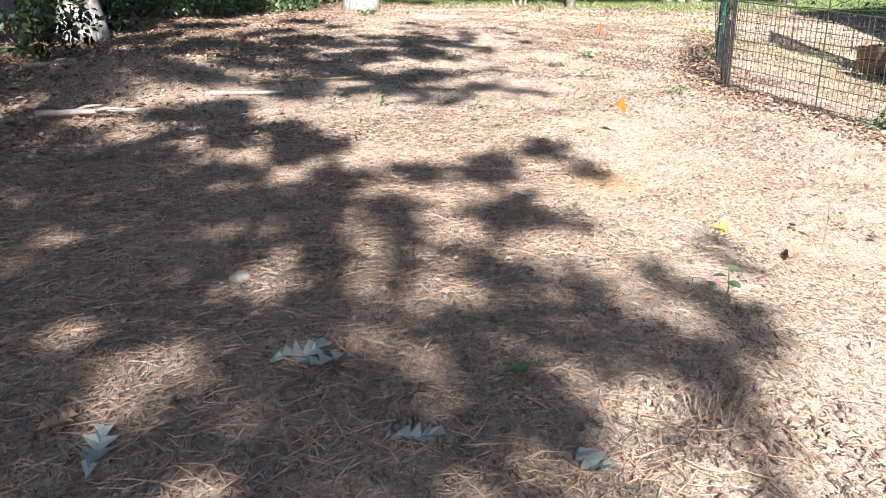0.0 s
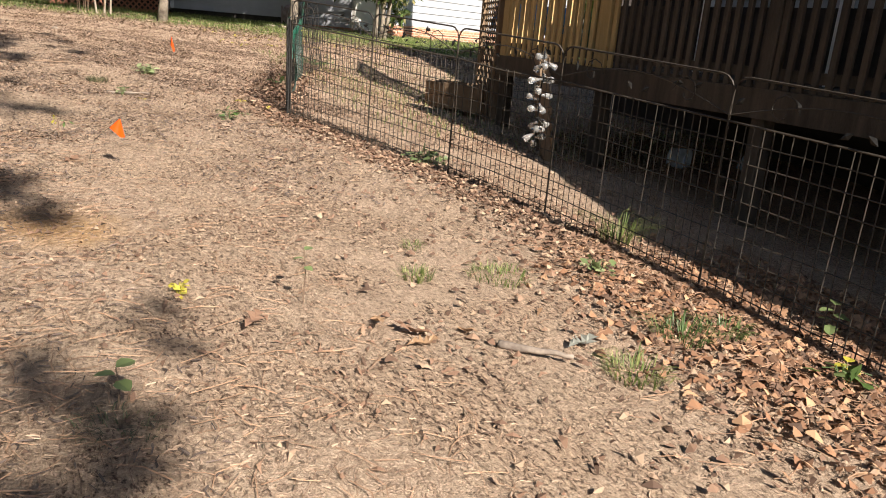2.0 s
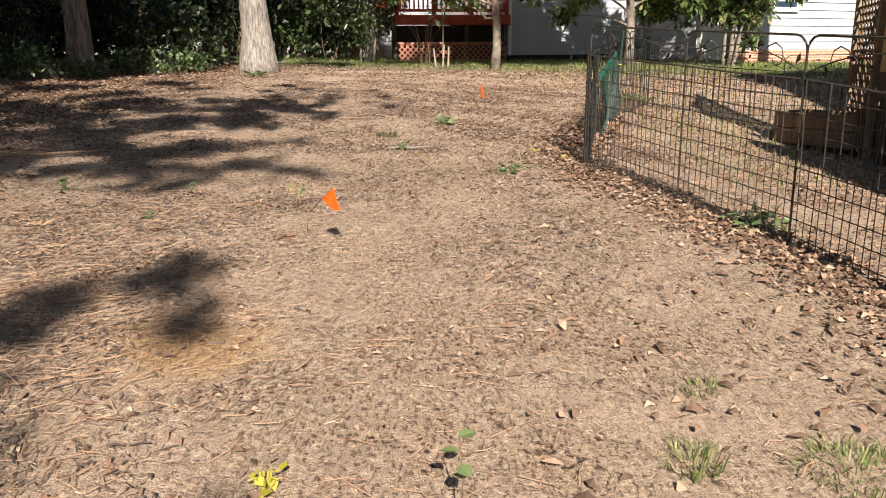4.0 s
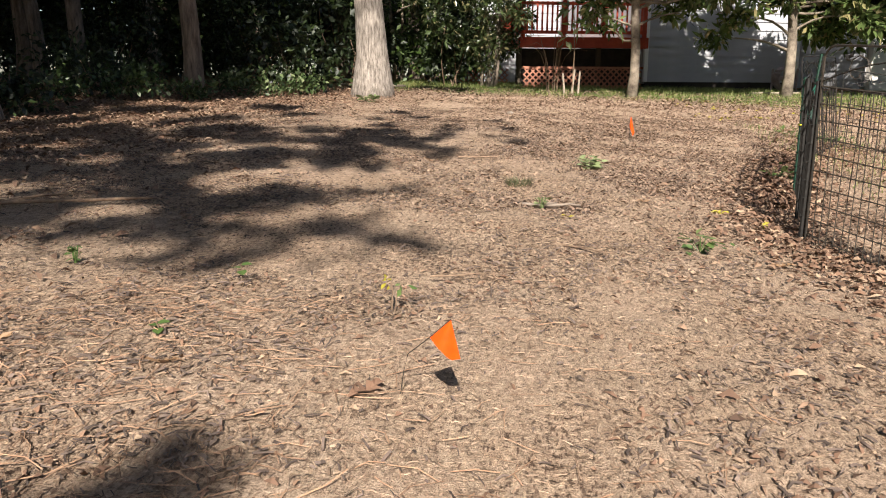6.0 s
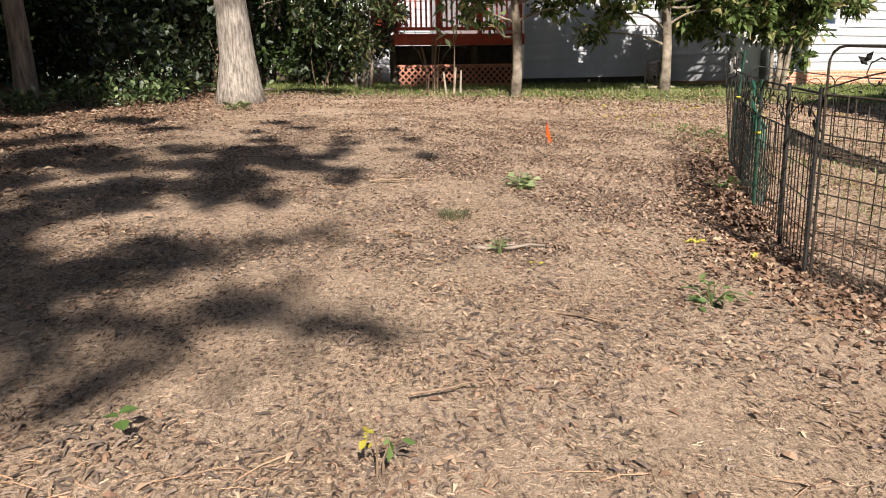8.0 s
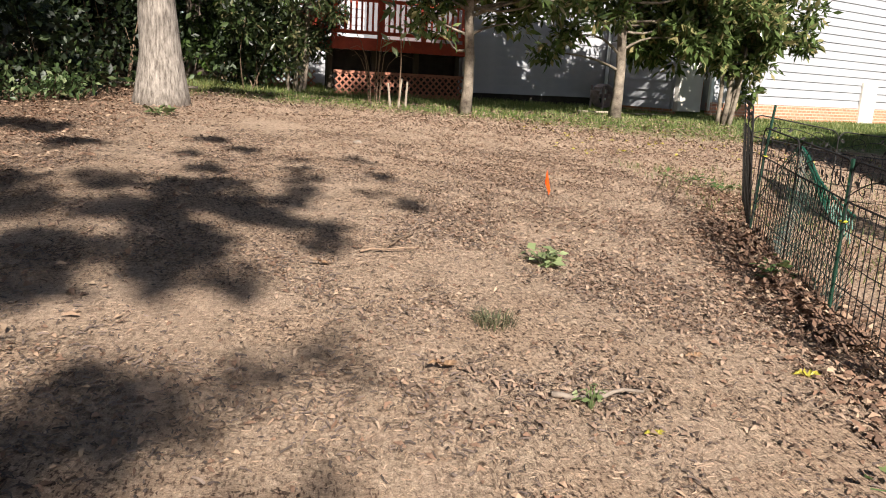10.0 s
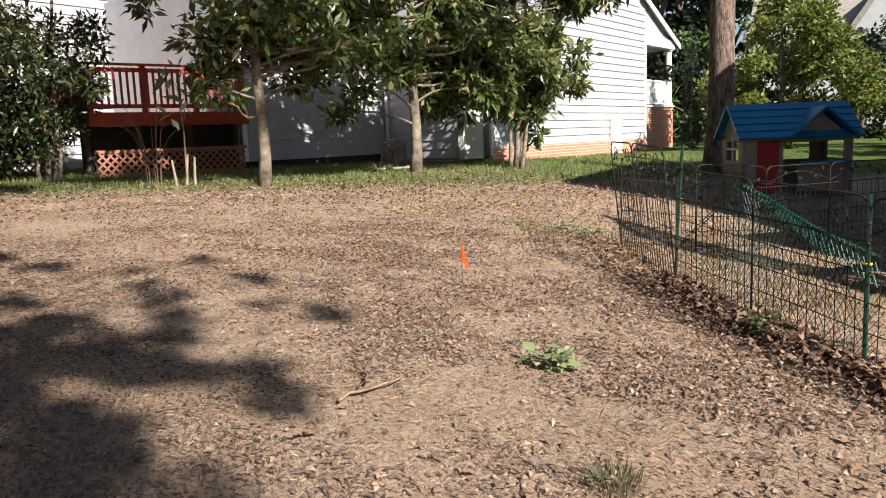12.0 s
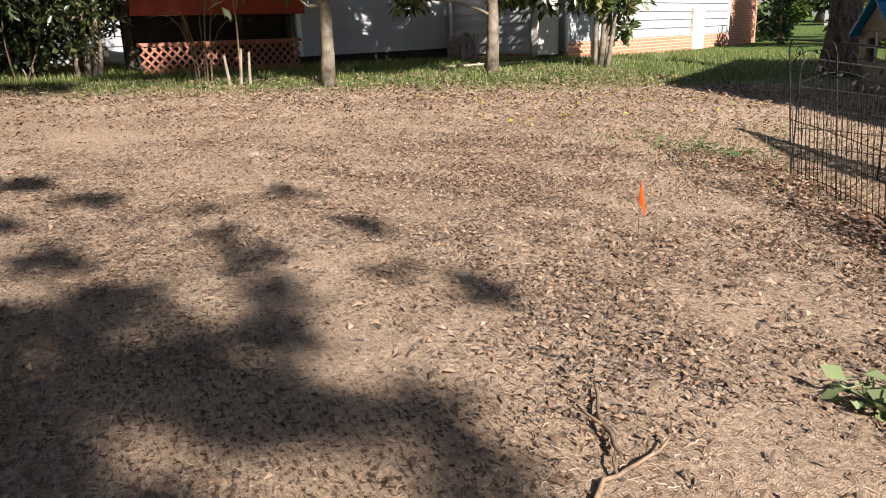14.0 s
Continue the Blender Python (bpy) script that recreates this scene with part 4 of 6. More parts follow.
def red_deck():
    d = thing("red_deck", 0.35, 23.9, 0, 13, "red painted raised deck with railing and lattice skirt", "deck")
    g = land(1.5, 24.5)
    W, D, F = 3.25, 4.2, 2.25
    for k in range(29):
        part("deck_board", boxes((W / 2, 0.08 + k * 0.145, F - 0.02, W, 0.135, 0.04)), M_RED, d)
    part("fascia", boxes((W / 2, 0.0, F - 0.14, W + 0.05, 0.05, 0.26), (0.0, D / 2, F - 0.14, 0.05, D, 0.26), (W, D / 2, F - 0.14, 0.05, D, 0.26), bevel=0.005), M_RED, d)
    for px in (0.06, 1.1, 2.15, W - 0.06):
        part("post", boxes((px, 0.1, F + 0.35, 0.1, 0.1, 1.2), bevel=0.008), M_RED, d)
        # lower post in dark wood: the deck's shade is in its colour
        part("support", boxes((px, 0.6, (F + g - 0.5) / 2, 0.12, 0.12, F - g + 0.1), bevel=0.008), M_SHADEWOOD, d, "support post coloured dark for the deck's shade")
    part("rail", boxes((W / 2, 0.1, F + 0.93, W, 0.14, 0.04), (W / 2, 0.1, F + 0.12, W, 0.05, 0.08), (W / 2, 0.1, F + 0.82, W, 0.05, 0.08), bevel=0.005), M_RED, d)
    part("side_rail", boxes((0.06, D / 2, F + 0.93, 0.14, D, 0.04), (0.06, D / 2, F + 0.12, 0.05, D, 0.08), (0.06, D / 2, F + 0.82, 0.05, D, 0.08), bevel=0.005), M_RED, d)
    base = None
    for k in range(24):
        bx = 0.16 + k * 0.128
        if base is None:
            base = part("baluster", boxes((0, 0, 0, 0.04, 0.04, 0.78)), M_RED, d)
            base.matrix_basis = pose(bx, 0.1, F + 0.48)
        else:
            o = new("baluster", base.data)
            o.parent = d
            o.matrix_basis = pose(bx, 0.1, F + 0.48)
    for k in range(30):
        o = new("baluster", base.data)
        o.parent = d
        o.matrix_basis = pose(0.06, 0.2 + k * 0.135, F + 0.48)
    lat = lattice_mesh(W - 0.2, 0.46, 0.11, 0.038).done("lattice_skirt", M_REDLAT, d, "faded red lattice")
    lat.matrix_basis = pose(0.1, 0.08, g + 0.02)
    part("skirt_frame", boxes((W / 2, 0.08, g + 0.50, W - 0.1, 0.05, 0.06), (W / 2, 0.08, g + 0.0, W - 0.1, 0.05, 0.06)), M_REDLAT, d)
    lat2 = lattice_mesh(1.4, 0.5, 0.10).done("lattice_skirt", M_REDLAT, d)
    lat2.matrix_basis = pose(-1.5, 1.4, g)
    # added dark sheet that stands in for the shade under the deck
    part("under_deck_shade", boxes((W / 2, 0.75, (g + F) / 2 - 0.1, W, 0.05, F - g - 0.3)), M_DARK, d)


red_deck()


# ---- wire garden fence ----
FENCE = [(4.3, 1.2), (4.2, 2.55), (4.1, 3.95), (3.97, 5.35), (3.75, 6.5), (3.42, 7.55), (2.99, 8.72), (3.32, 10.2), (3.94, 12.2), (4.4, 13.1), (4.78, 13.85)]
BACKLINE = [(4.78, 13.85), (5.7, 13.75), (6.7, 13.7), (7.7, 13.65), (8.8, 13.6), (10.0, 13.5), (11.2, 13.4)]


def wire_panel(a, b, height, leafy, mat=M_WIRE, lean=0.0, gap=0.075, rows=4):
    (ax, ay), (bx, by) = a, b
    za, zb = land(ax, ay), land(bx, by)
    L = math.hypot(bx - ax, by - ay)
    t = thing("fence_panel", ax, ay, za, math.degrees(math.atan2(by - ay, bx - ax)), "thin dark wire garden fence panel with arched top", "fence panel", "wire garden fence")
    sl = (zb - za) / L
    P = lambda u, z: (u, -lean * z, z + sl * u)
    fr = Pile()
    r = 0.007
    c = 0.09
    top = height
    arch = [P(0, -0.12), P(0, top - c)] + [P(c - c * math.cos(q), top - c + c * math.sin(q)) for q in np.linspace(0.3, 1.57, 4)] + [P(L - c + c * math.sin(q), top - c + c * math.cos(q)) for q in np.linspace(0, 1.3, 4)] + [P(L, top - c), P(L, -0.12)]
    fr.tube(arch, r, 5)
    fr.done("frame", mat, t)
    sub = top - 0.23
    n = max(3, int(L / gap))
    up = None
    for k in range(1, n):
        u = L * k / n
        if up is None:
            up = link("wire", *tube_data([(0, 0, -0.03), (0, -lean * sub, sub)], 0.0034, 4), mat, t)
            w = up
        else:
            w = new("wire", up.data)
            w.parent = t
        w.matrix_basis = pose(u, 0, sl * u, 0.5 * rng.normal(), 0.5 * rng.normal(), 0)
    for k in range(rows + 1):
        z = 0.06 + (sub - 0.06) * k / rows
        link("cross_wire", *tube_data([P(0, z), P(L / 2, z + 0.006 * rng.normal()), P(L, z)], 0.0036 if k < rows else 0.006, 4), mat, t)
    s = Pile()
    for cx, sg in ((L * 0.22, 1), (L * 0.78, -1)):
        pts = [P(cx + sg * (0.10 - 0.075 * q / 8) * math.cos(q * 0.75), sub + 0.10 + (0.10 - 0.075 * q / 8) * math.sin(q * 0.75)) for q in range(9)]
        s.tube(pts, 0.004, 4)
    pts = [P(L * q / 10, sub + 0.03 + 0.13 * math.sin(math.pi * q / 10)) for q in range(11)]
    s.tube(pts, 0.004, 4)
    s.done("scroll", mat, t)
    if leafy:
        for k in range(6):
            u, z = L * (k + 0.5 + 0.3 * rng.normal()) / 6, sub + 0.04 + 0.15 * rng.random()
            q = 0.035
            x, y, zz = P(min(max(u, 0.05), L - 0.05), z)
            a = rng.random() * 3
            v = [(x - q * math.cos(a), y - 0.003, zz - q * math.sin(a)), (x + q * 0.5 * math.sin(a), y - 0.008, zz - q * 0.5 * math.cos(a)), (x + q * math.cos(a), y - 0.003, zz + q * math.sin(a)), (x - q * 0.5 * math.sin(a), y - 0.008, zz + q * 0.5 * math.cos(a)),
                 (x, y + 0.003, zz)]
            link("metal_leaf", v, [(0, 1, 2, 3), (0, 4, 1), (1, 4, 2), (2, 4, 3), (3, 4, 0)], M_WIRE, t)
    return t


for k in range(len(FENCE) - 1):
    a, b = FENCE[k], FENCE[k + 1]
    L = math.hypot(b[0] - a[0], b[1] - a[1])
    m = 2 if L > 1.5 else 1
    for q in range(m):
        p0 = (a[0] + (b[0] - a[0]) * q / m, a[1] + (b[1] - a[1]) * q / m)
        p1 = (a[0] + (b[0] - a[0]) * (q + 1) / m, a[1] + (b[1] - a[1]) * (q + 1) / m)
        wire_panel(p0, p1, 1.15 if k < 6 else 0.92 if k < 8 else 1.08, True, M_RUSTWIRE if k < 6 else M_WIRE, lean=0.0 if k < 8 else -0.10, gap=0.058 if k < 6 else 0.075, rows=9 if k < 6 else 4)
for k in range(len(BACKLINE) - 1):
    wire_panel(BACKLINE[k], BACKLINE[k + 1], 0.94, True, M_WIRE)


def u_post(x, y, h, lean=(0, 0), mat=M_GREENPOST, tied=True):
    t = thing("garden_post", x, y, land(x, y), label="green metal garden post holding the wire fence" if tied else "thin dark metal post holding the wire fence", category="fence post", group="green garden posts")
    p = Pile()
    top = (lean[0] * h, lean[1] * h, h)
    bot = (0, 0, -0.2)
    p.tube([bot, (lean[0] * h / 2, lean[1] * h / 2, h / 2), top], 0.012, 6)
    for q in range(7):
        z = 0.15 + q * (h - 0.2) / 7
        p.tube([(lean[0] * z, lean[1] * z, z), (lean[0] * z - 0.02, lean[1] * z - 0.02, z + 0.015)], 0.006, 4)
    p.done("post", mat, t)
    if not tied:
        return
    q = Pile()
    z = h * 0.62
    q.tube([(lean[0] * z + 0.02 * math.cos(w), lean[1] * z + 0.02 * math.sin(w), z) for w in np.linspace(0, 6.28, 9)], 0.006, 4)
    q.done("tie", M_YTIE, t)


u_post(3.32, 10.2, 0.93, (0.0, 0.01))
u_post(3.92, 12.2, 1.1, (0.09, 0.02))
u_post(3.1, 9.3, 0.95, (-0.02, 0.0), M_WIRE, False)
u_post(2.97, 8.75, 0.95, (0.01, 0.0), M_WIRE, False)


def netting():
    """Sagging green plastic net between two posts."""
    t = thing("garden_net", 3.3, 10.2, land(3.3, 10.2), math.degrees(math.atan2(2.0, 0.62)), "sagging green plastic garden netting on the wire fence", "netting")
    L = 2.1
    p = Pile()
    e = Pile()

    def at(u, v):
        if u < 0.62 * L:
            hi = 0.62 + (0.86 - 0.62) * 0 + 0.30 * (u / (0.62 * L))
        else:
            hi = 0.92 - 0.55 * ((u - 0.62 * L) / (0.38 * L))
        z = 0.02 + (hi - 0.02) * v
        return (u, -0.05 - 0.04 * math.sin(3.1 * v) - 0.03 * math.sin(u * 4 + v * 3), z)
    nu, nv = 46, 20
    for i in range(nu):
        for s in (1, -1):
            pts = []
            for j in range(nv + 1):
                u = (i + s * j * 0.5) / nu * L
                if 0 <= u <= L:
                    pts.append(at(u, j / nv))
            if len(pts) > 2:
                p.tube(pts, 0.0022, 3)
    p.done("mesh", M_NETDARK, t)
    for off in range(2):
        e.tube([tuple(np.array(at(u, 1.0 - off * 0.02)) + (0, -0.012 * off, 0)) for u in np.linspace(0, L, 24)], 0.0045, 4)
    for i in range(34):
        for s in (1, -1):
            pts = []
            for j in range(5):
                u = 0.62 * L * (i + s * j * 0.5) / 34
                if 0 <= u <= 0.62 * L:
                    x, y, z = at(u, 1.0)
                    pts.append((x, y - 0.012, z - (0.17 - 0.13 * u / (0.62 * L)) * j / 4))
            if len(pts) > 2:
                e.tube(pts, 0.003, 3)
    e.done("hem", M_NET, t, "bunched bright green net edge")


netting()


def bulb_string(x, y):
    t = thing("bulb_garland", x, y, land(x, y), 60, "hanging garland of frosted bell-shaped plastic bulbs", "garland")
    p = Pile()
    p.tube([(0, 0, 1.12), (0.01, 0, 0.75), (0.03, 0, 0.4)], 0.004, 4)
    p.done("cord", M_RUBBER, t)
    for k in range(22):
        z = 1.09 - 0.029 * k + 0.01 * math.sin(k * 5)
        a = k * 2.4
        d = Vector((math.cos(a), math.sin(a) * 0.6, -0.5 + 0.7 * rng.random())).normalized()
        c = Vector((0.01 + 0.035 * math.sin(k * 1.9), 0, z))
        pts = [c, c + d * 0.03, c + d * 0.06, c + d * 0.085, c + d * 0.1]
        vs, fs = tube_data(pts, [0.008, 0.010, 0.019, 0.025, 0.019], 9)
        link("bulb", vs, fs, M_FROST, t, soft=True)


bulb_string(3.93, 5.52)


# ---- the deck, box and trellis behind the fence ----
def own_deck():
    X0, Y1 = 6.2, 10.2
    d = thing("wooden_deck", X0, 1.2, 0, 0, "raised weathered wooden deck with picket railing in shade", "deck")
    F = 0.92
    LY = Y1 - 1.2
    for k in range(29):
        part("deck_board", boxes((0.07 + 0.145 * k, LY / 2, F - 0.02, 0.135, LY, 0.04)), M_SHADEWOOD, d)
    part("rim_joist", boxes((-0.02, LY / 2, F - 0.15, 0.05, LY, 0.25), (1.7, LY, F - 0.15, 3.5, 0.05, 0.25), bevel=0.004), M_SHADEWOOD, d)
    # supports below the floor and near posts take the shade-dark wood
    for py in (0.3, 2.3, 4.5, 6.75, LY - 0.08):
        part("support", boxes((0.07, py, 0.2, 0.14, 0.14, 1.14), bevel=0.008), M_SHADEWOOD, d)
        part("post", boxes((0.03, py, 2.0, 0.14, 0.14, 2.4), bevel=0.008), M_YWOOD if py > 6 else M_SHADEWOOD, d, "yellow pine deck post" if py > 6 else "")
    part("rail", boxes((0.05, LY / 2, F + 0.98, 0.14, LY, 0.04), (0.02, LY / 2, F + 0.88, 0.04, LY, 0.09), (0.02, LY / 2, F + 0.1, 0.04, LY, 0.09), (1.7, LY, F + 0.98, 3.5, 0.14, 0.04), (1.7, LY, F + 0.88, 3.5, 0.04, 0.09), (1.7, LY, F + 0.1, 3.5, 0.04, 0.09)), M_SHADEWOOD, d)
    # pickets: colour darkened for shade up to 6.4 along, sunlit yellow beyond
    base = part("picket", boxes((0, 0, 0, 0.035, 0.055, 1.05), bevel=0.004), M_SHADEWOOD, d)
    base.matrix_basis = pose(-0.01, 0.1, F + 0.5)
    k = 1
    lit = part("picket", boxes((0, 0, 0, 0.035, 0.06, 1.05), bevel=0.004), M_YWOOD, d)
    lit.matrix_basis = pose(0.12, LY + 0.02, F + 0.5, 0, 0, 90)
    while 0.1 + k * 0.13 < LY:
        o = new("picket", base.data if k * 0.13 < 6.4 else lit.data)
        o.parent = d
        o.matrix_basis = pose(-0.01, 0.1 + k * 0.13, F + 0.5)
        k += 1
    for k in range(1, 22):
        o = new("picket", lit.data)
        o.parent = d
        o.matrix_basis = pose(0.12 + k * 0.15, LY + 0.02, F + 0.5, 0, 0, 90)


own_deck()


def own_house():
    h = thing("own_house", 9.6, 1.0, 0, 0, "pale sided house wall behind the deck in shade", "house")
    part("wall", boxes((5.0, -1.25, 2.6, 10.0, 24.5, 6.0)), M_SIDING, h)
    # dark box added before the wall base for the shade under the deck
    part("foundation", boxes((4.98, -1.25, 0.2, 10.1, 24.6, 1.5), bevel=0.01), M_DARK, h, "foundation wall coloured dark for under-deck shade")
    base = None
    for k in range(22):
        if base is None:
            base = part("siding_board", boxes((-0.015, -1.25, 0, 0.03, 24.5, 0.17)), M_SIDING, h)
            base.matrix_basis = pose(0, 0, 1.05)
        else:
            o = new("siding_board", base.data)
            o.parent = h
            o.matrix_basis = pose(0, 0, 1.05 + 0.2 * k, 0, -4, 0)
    link("roof", [(-0.85, -14, 5.55), (-0.85, 11.6, 5.55), (5, 11.6, 8.4), (5, -14, 8.4), (10.6, 11.6, 5.6), (10.6, -14, 5.6)], [(0, 1, 2, 3), (3, 2, 4, 5), (1, 4, 2), (0, 3, 5), (0, 5, 4, 1)], M_ROOF, h)
    # unseen wing and gable, added and sized for the shadow across fence and deck
    part("shade_wing", boxes((-2.3, -7.6, 1.3, 4.4, 14.8, 3.2), (3.0, -7.6, 2.45, 6.6, 14.8, 5.7)), M_SIDING, h)
    link("shade_roof", [(-4.7, -15, 2.85), (-4.7, -0.1, 2.85), (-2.4, -0.1, 6.3), (-2.4, -15, 6.3), (0.4, -0.1, 5.0), (0.4, -15, 5.0), (0.4, -0.1, 2.8), (0.4, -15, 2.8)], [(0, 1, 2, 3), (3, 2, 4, 5), (1, 6, 4, 2), (0, 3, 5, 7), (0, 7, 6, 1), (4, 6, 7, 5)], M_ROOF, h)
    # unseen roof slabs, added to keep sky light off the deck
    part("deck_shade_roof", boxes((-1.7, 2.6, 3.55, 4.2, 5.2, 0.25), (-0.9, 2.8, 3.95, 2.6, 5.0, 0.6)), M_ROOF, h)
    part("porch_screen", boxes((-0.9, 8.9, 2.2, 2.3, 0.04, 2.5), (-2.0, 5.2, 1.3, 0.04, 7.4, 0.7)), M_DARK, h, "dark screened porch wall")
    for py in (1.5, 3.4, 5.2, 7.0, 8.9):
        part("porch_post", boxes((-2.0, py, 2.2, 0.09, 0.09, 2.6)), M_TRIM, h)
    part("door_frame", boxes((-0.06, 5.0, 1.95, 0.08, 0.95, 2.1), bevel=0.01), M_TRIM, h)
    part("door_pane", boxes((-0.11, 5.0, 2.2, 0.02, 0.6, 1.3)), M_GLASS, h)


own_house()


def trellis():
    ax, ay, bx, by = 6.66, 11.68, 6.28, 10.46
    L = math.hypot(bx - ax, by - ay)
    t = thing("lattice_trellis", ax, ay, land(ax, ay), math.degrees(math.atan2(by - ay, bx - ax)), "tall brown wooden lattice trellis panel", "trellis")
    # lattice wood darkened for its shaded face; posts keep the lit tone
    lattice_mesh(L, 3.3, 0.115, 0.036, 0.012).done("lattice", M_TRELLIS_SHADE, t)
    for u in (0, L):
        part("post", boxes((u, 0, 1.65, 0.09, 0.09, 3.6), bevel=0.006), M_WOOD, t)
    part("rail", boxes((L / 2, 0, 3.3, L, 0.06, 0.09), (L / 2, 0, 0.12, L, 0.06, 0.09)), M_WOOD, t)


trellis()


def planter():
    t = thing("planter_box", 5.75, 11.4, land(5.75, 11.4), -60, "low brown wooden planter box behind the fence", "planter")
    for k, (cx, cy, sx, sy) in enumerate(((0.4, 0, 1.0, 0.04), (0.4, 0.55, 1.0, 0.04), (-0.1, 0.28, 0.04, 0.52), (0.9, 0.28, 0.04, 0.52))):
        for q in range(2):
            part("board", boxes((cx, cy, 0.09 + q * 0.185, sx, sy, 0.175), bevel=0.006), M_BOXWOOD, t)
    part("soil", boxes((0.4, 0.28, 0.28, 0.92, 0.46, 0.08)), M_DARK, t)
    for q in range(6):
        part("slat", boxes((0.945, 0.04 + q * 0.1, 0.24, 0.02, 0.045, 0.52), bevel=0.004), M_WOOD, t)


planter()


def pallet(x, y, rz, tilt):
    t = thing("wooden_pallet", x, y, land(x, y) + 0.02, rz, "grey wooden pallet standing against the deck", "pallet")
    m = pose(0, 0, 0, tilt)
    for k in range(7):
        bm = bmesh.new()
        box(bm, 0, 0, 0.05 + k * 0.16, 1.0, 0.02, 0.09, m, 0.003)
        part("slat", bm, M_WOOD, t)
    for q in (-0.46, 0, 0.46):
        bm = bmesh.new()
        box(bm, q, 0.055, 0.53, 0.04, 0.09, 1.1, m, 0.003)
        part("stringer", bm, M_WOOD, t)


pallet(5.65, 7.95, 62, -8)


# ---- playhouse ----
def playhouse():
    x, y = 10.55, 16.6
    t = thing("toy_playhouse", x, y, land(x, y), -31, "plastic playhouse, blue roof, tan walls, red door", "playhouse")
    W, D, H = 1.65, 1.15, 0.92
    th = 0.06
    for s in ((-W / 2 + 0.1, -D / 2, H / 2, 0.2, th, H), (-0.28, -D / 2, H / 2, 0.1, th, H), (0.0, -D / 2, H - 0.06, W, th, 0.12), (0.38, -D / 2, 0.22, 0.75, th, 0.44), (W / 2 - 0.06, -D / 2, H / 2, 0.12, th, H),
              (0, D / 2, 0.24, W, th, 0.48), (0, D / 2, H - 0.06, W, th, 0.12), (-W / 2 + 0.1, D / 2, H / 2, 0.2, th, H), (W / 2 - 0.1, D / 2, H / 2, 0.2, th, H),
              (-W / 2, 0, 0.25, th, D, 0.5), (-W / 2, -D / 2 + 0.12, H / 2, th, 0.24, H), (-W / 2, D / 2 - 0.12, H / 2, th, 0.24, H), (-W / 2, 0, H - 0.05, th, D, 0.1),
              (W / 2, 0, 0.25, th, D, 0.5), (W / 2, -D / 2 + 0.1, H / 2, th, 0.2, H), (W / 2, D / 2 - 0.1, H / 2, th, 0.2, H), (W / 2, 0, H - 0.05, th, D, 0.1)):
        part("wall_panel", boxes(s, bevel=0.012), M_TANPL, t)
    for sx in (-W / 2, W / 2):
        link("gable", [(sx - 0.03, -D / 2, H), (sx - 0.03, D / 2, H), (sx - 0.03, 0, H + 0.42), (sx + 0.03, -D / 2, H), (sx + 0.03, D / 2, H), (sx + 0.03, 0, H + 0.42)], [(0, 2, 1), (3, 4, 5), (0, 1, 4, 3), (1, 2, 5, 4), (2, 0, 3, 5)], M_TANPL, t)
    link("front_gable", [(-0.02, -D / 2 - 0.03, H), (0.72, -D / 2 - 0.03, H), (0.35, -D / 2 - 0.03, H + 0.32), (-0.02, -0.1, H), (0.72, -0.1, H), (0.35, -0.1, H + 0.32)], [(0, 1, 2), (3, 5, 4), (0, 3, 4, 1), (1, 4, 5, 2), (2, 5, 3, 0)], M_TANPL, t)

    def slope(a, b, c, d, name="roof"):
        """Roof slab from eave a-b to ridge c-d, with raised courses."""
        A, B, C, Dd = (Vector(q) for q in (a, b, c, d))
        nrm = (B - A).cross(Dd - A).normalized() * 0.03
        p = Pile()
        n = 5
        for k in range(n):
            f0, f1 = k / n, (k + 1) / n
            lo0, lo1, hi0, hi1 = A.lerp(Dd, f0), B.lerp(C, f0), A.lerp(Dd, f1), B.lerp(C, f1)
            vs = [lo0 + nrm, lo1 + nrm, hi1 + nrm * 0.4, hi0 + nrm * 0.4, lo0 - nrm * 0.4, lo1 - nrm * 0.4, hi1 - nrm * 0.4, hi0 - nrm * 0.4]
            p.add(vs, [(0, 1, 2, 3), (4, 7, 6, 5), (0, 4, 5, 1), (1, 5, 6, 2), (3, 2, 6, 7), (0, 3, 7, 4)])
        p.done(name, M_BLUE, t, "shingled blue plastic roof")
    e = 0.14
    zr, ze = H + 0.50, H - 0.06
    slope((-W / 2 - e, -D / 2 - e, ze), (W / 2 + e, -D / 2 - e, ze), (W / 2 + e, 0, zr), (-W / 2 - e, 0, zr))
    slope((W / 2 + e, D / 2 + e, ze), (-W / 2 - e, D / 2 + e, ze), (-W / 2 - e, 0, zr), (W / 2 + e, 0, zr))
    slope((0.35 - 0.5, -D / 2 - 0.2, H - 0.03), (0.35 - 0.5, -0.1, H - 0.03), (0.35, -0.02, H + 0.42), (0.35, -D / 2 - 0.2, H + 0.42), "dormer_roof")
    slope((0.35 + 0.5, -0.1, H - 0.03), (0.35 + 0.5, -D / 2 - 0.2, H - 0.03), (0.35, -D / 2 - 0.2, H + 0.42), (0.35, -0.02, H + 0.42), "dormer_roof")
    part("door", boxes((-0.48, -D / 2 - 0.05, 0.42, 0.34, 0.04, 0.8), (-0.48, -D / 2 - 0.075, 0.62, 0.24, 0.02, 0.26), (-0.48, -D / 2 - 0.075, 0.25, 0.24, 0.02, 0.3), bevel=0.008), M_REDPL, t, "red plastic door")
    part("window_ledge", boxes((0.38, -D / 2 - 0.05, 0.46, 0.8, 0.16, 0.05), bevel=0.01), M_BLUE, t)
    part("window_bar", boxes((-W / 2 - 0.02, 0, 0.7, 0.03, 0.03, 0.42), (-W / 2 - 0.02, 0, 0.7, 0.03, 0.6, 0.03)), M_WHITEPL, t)


playhouse()


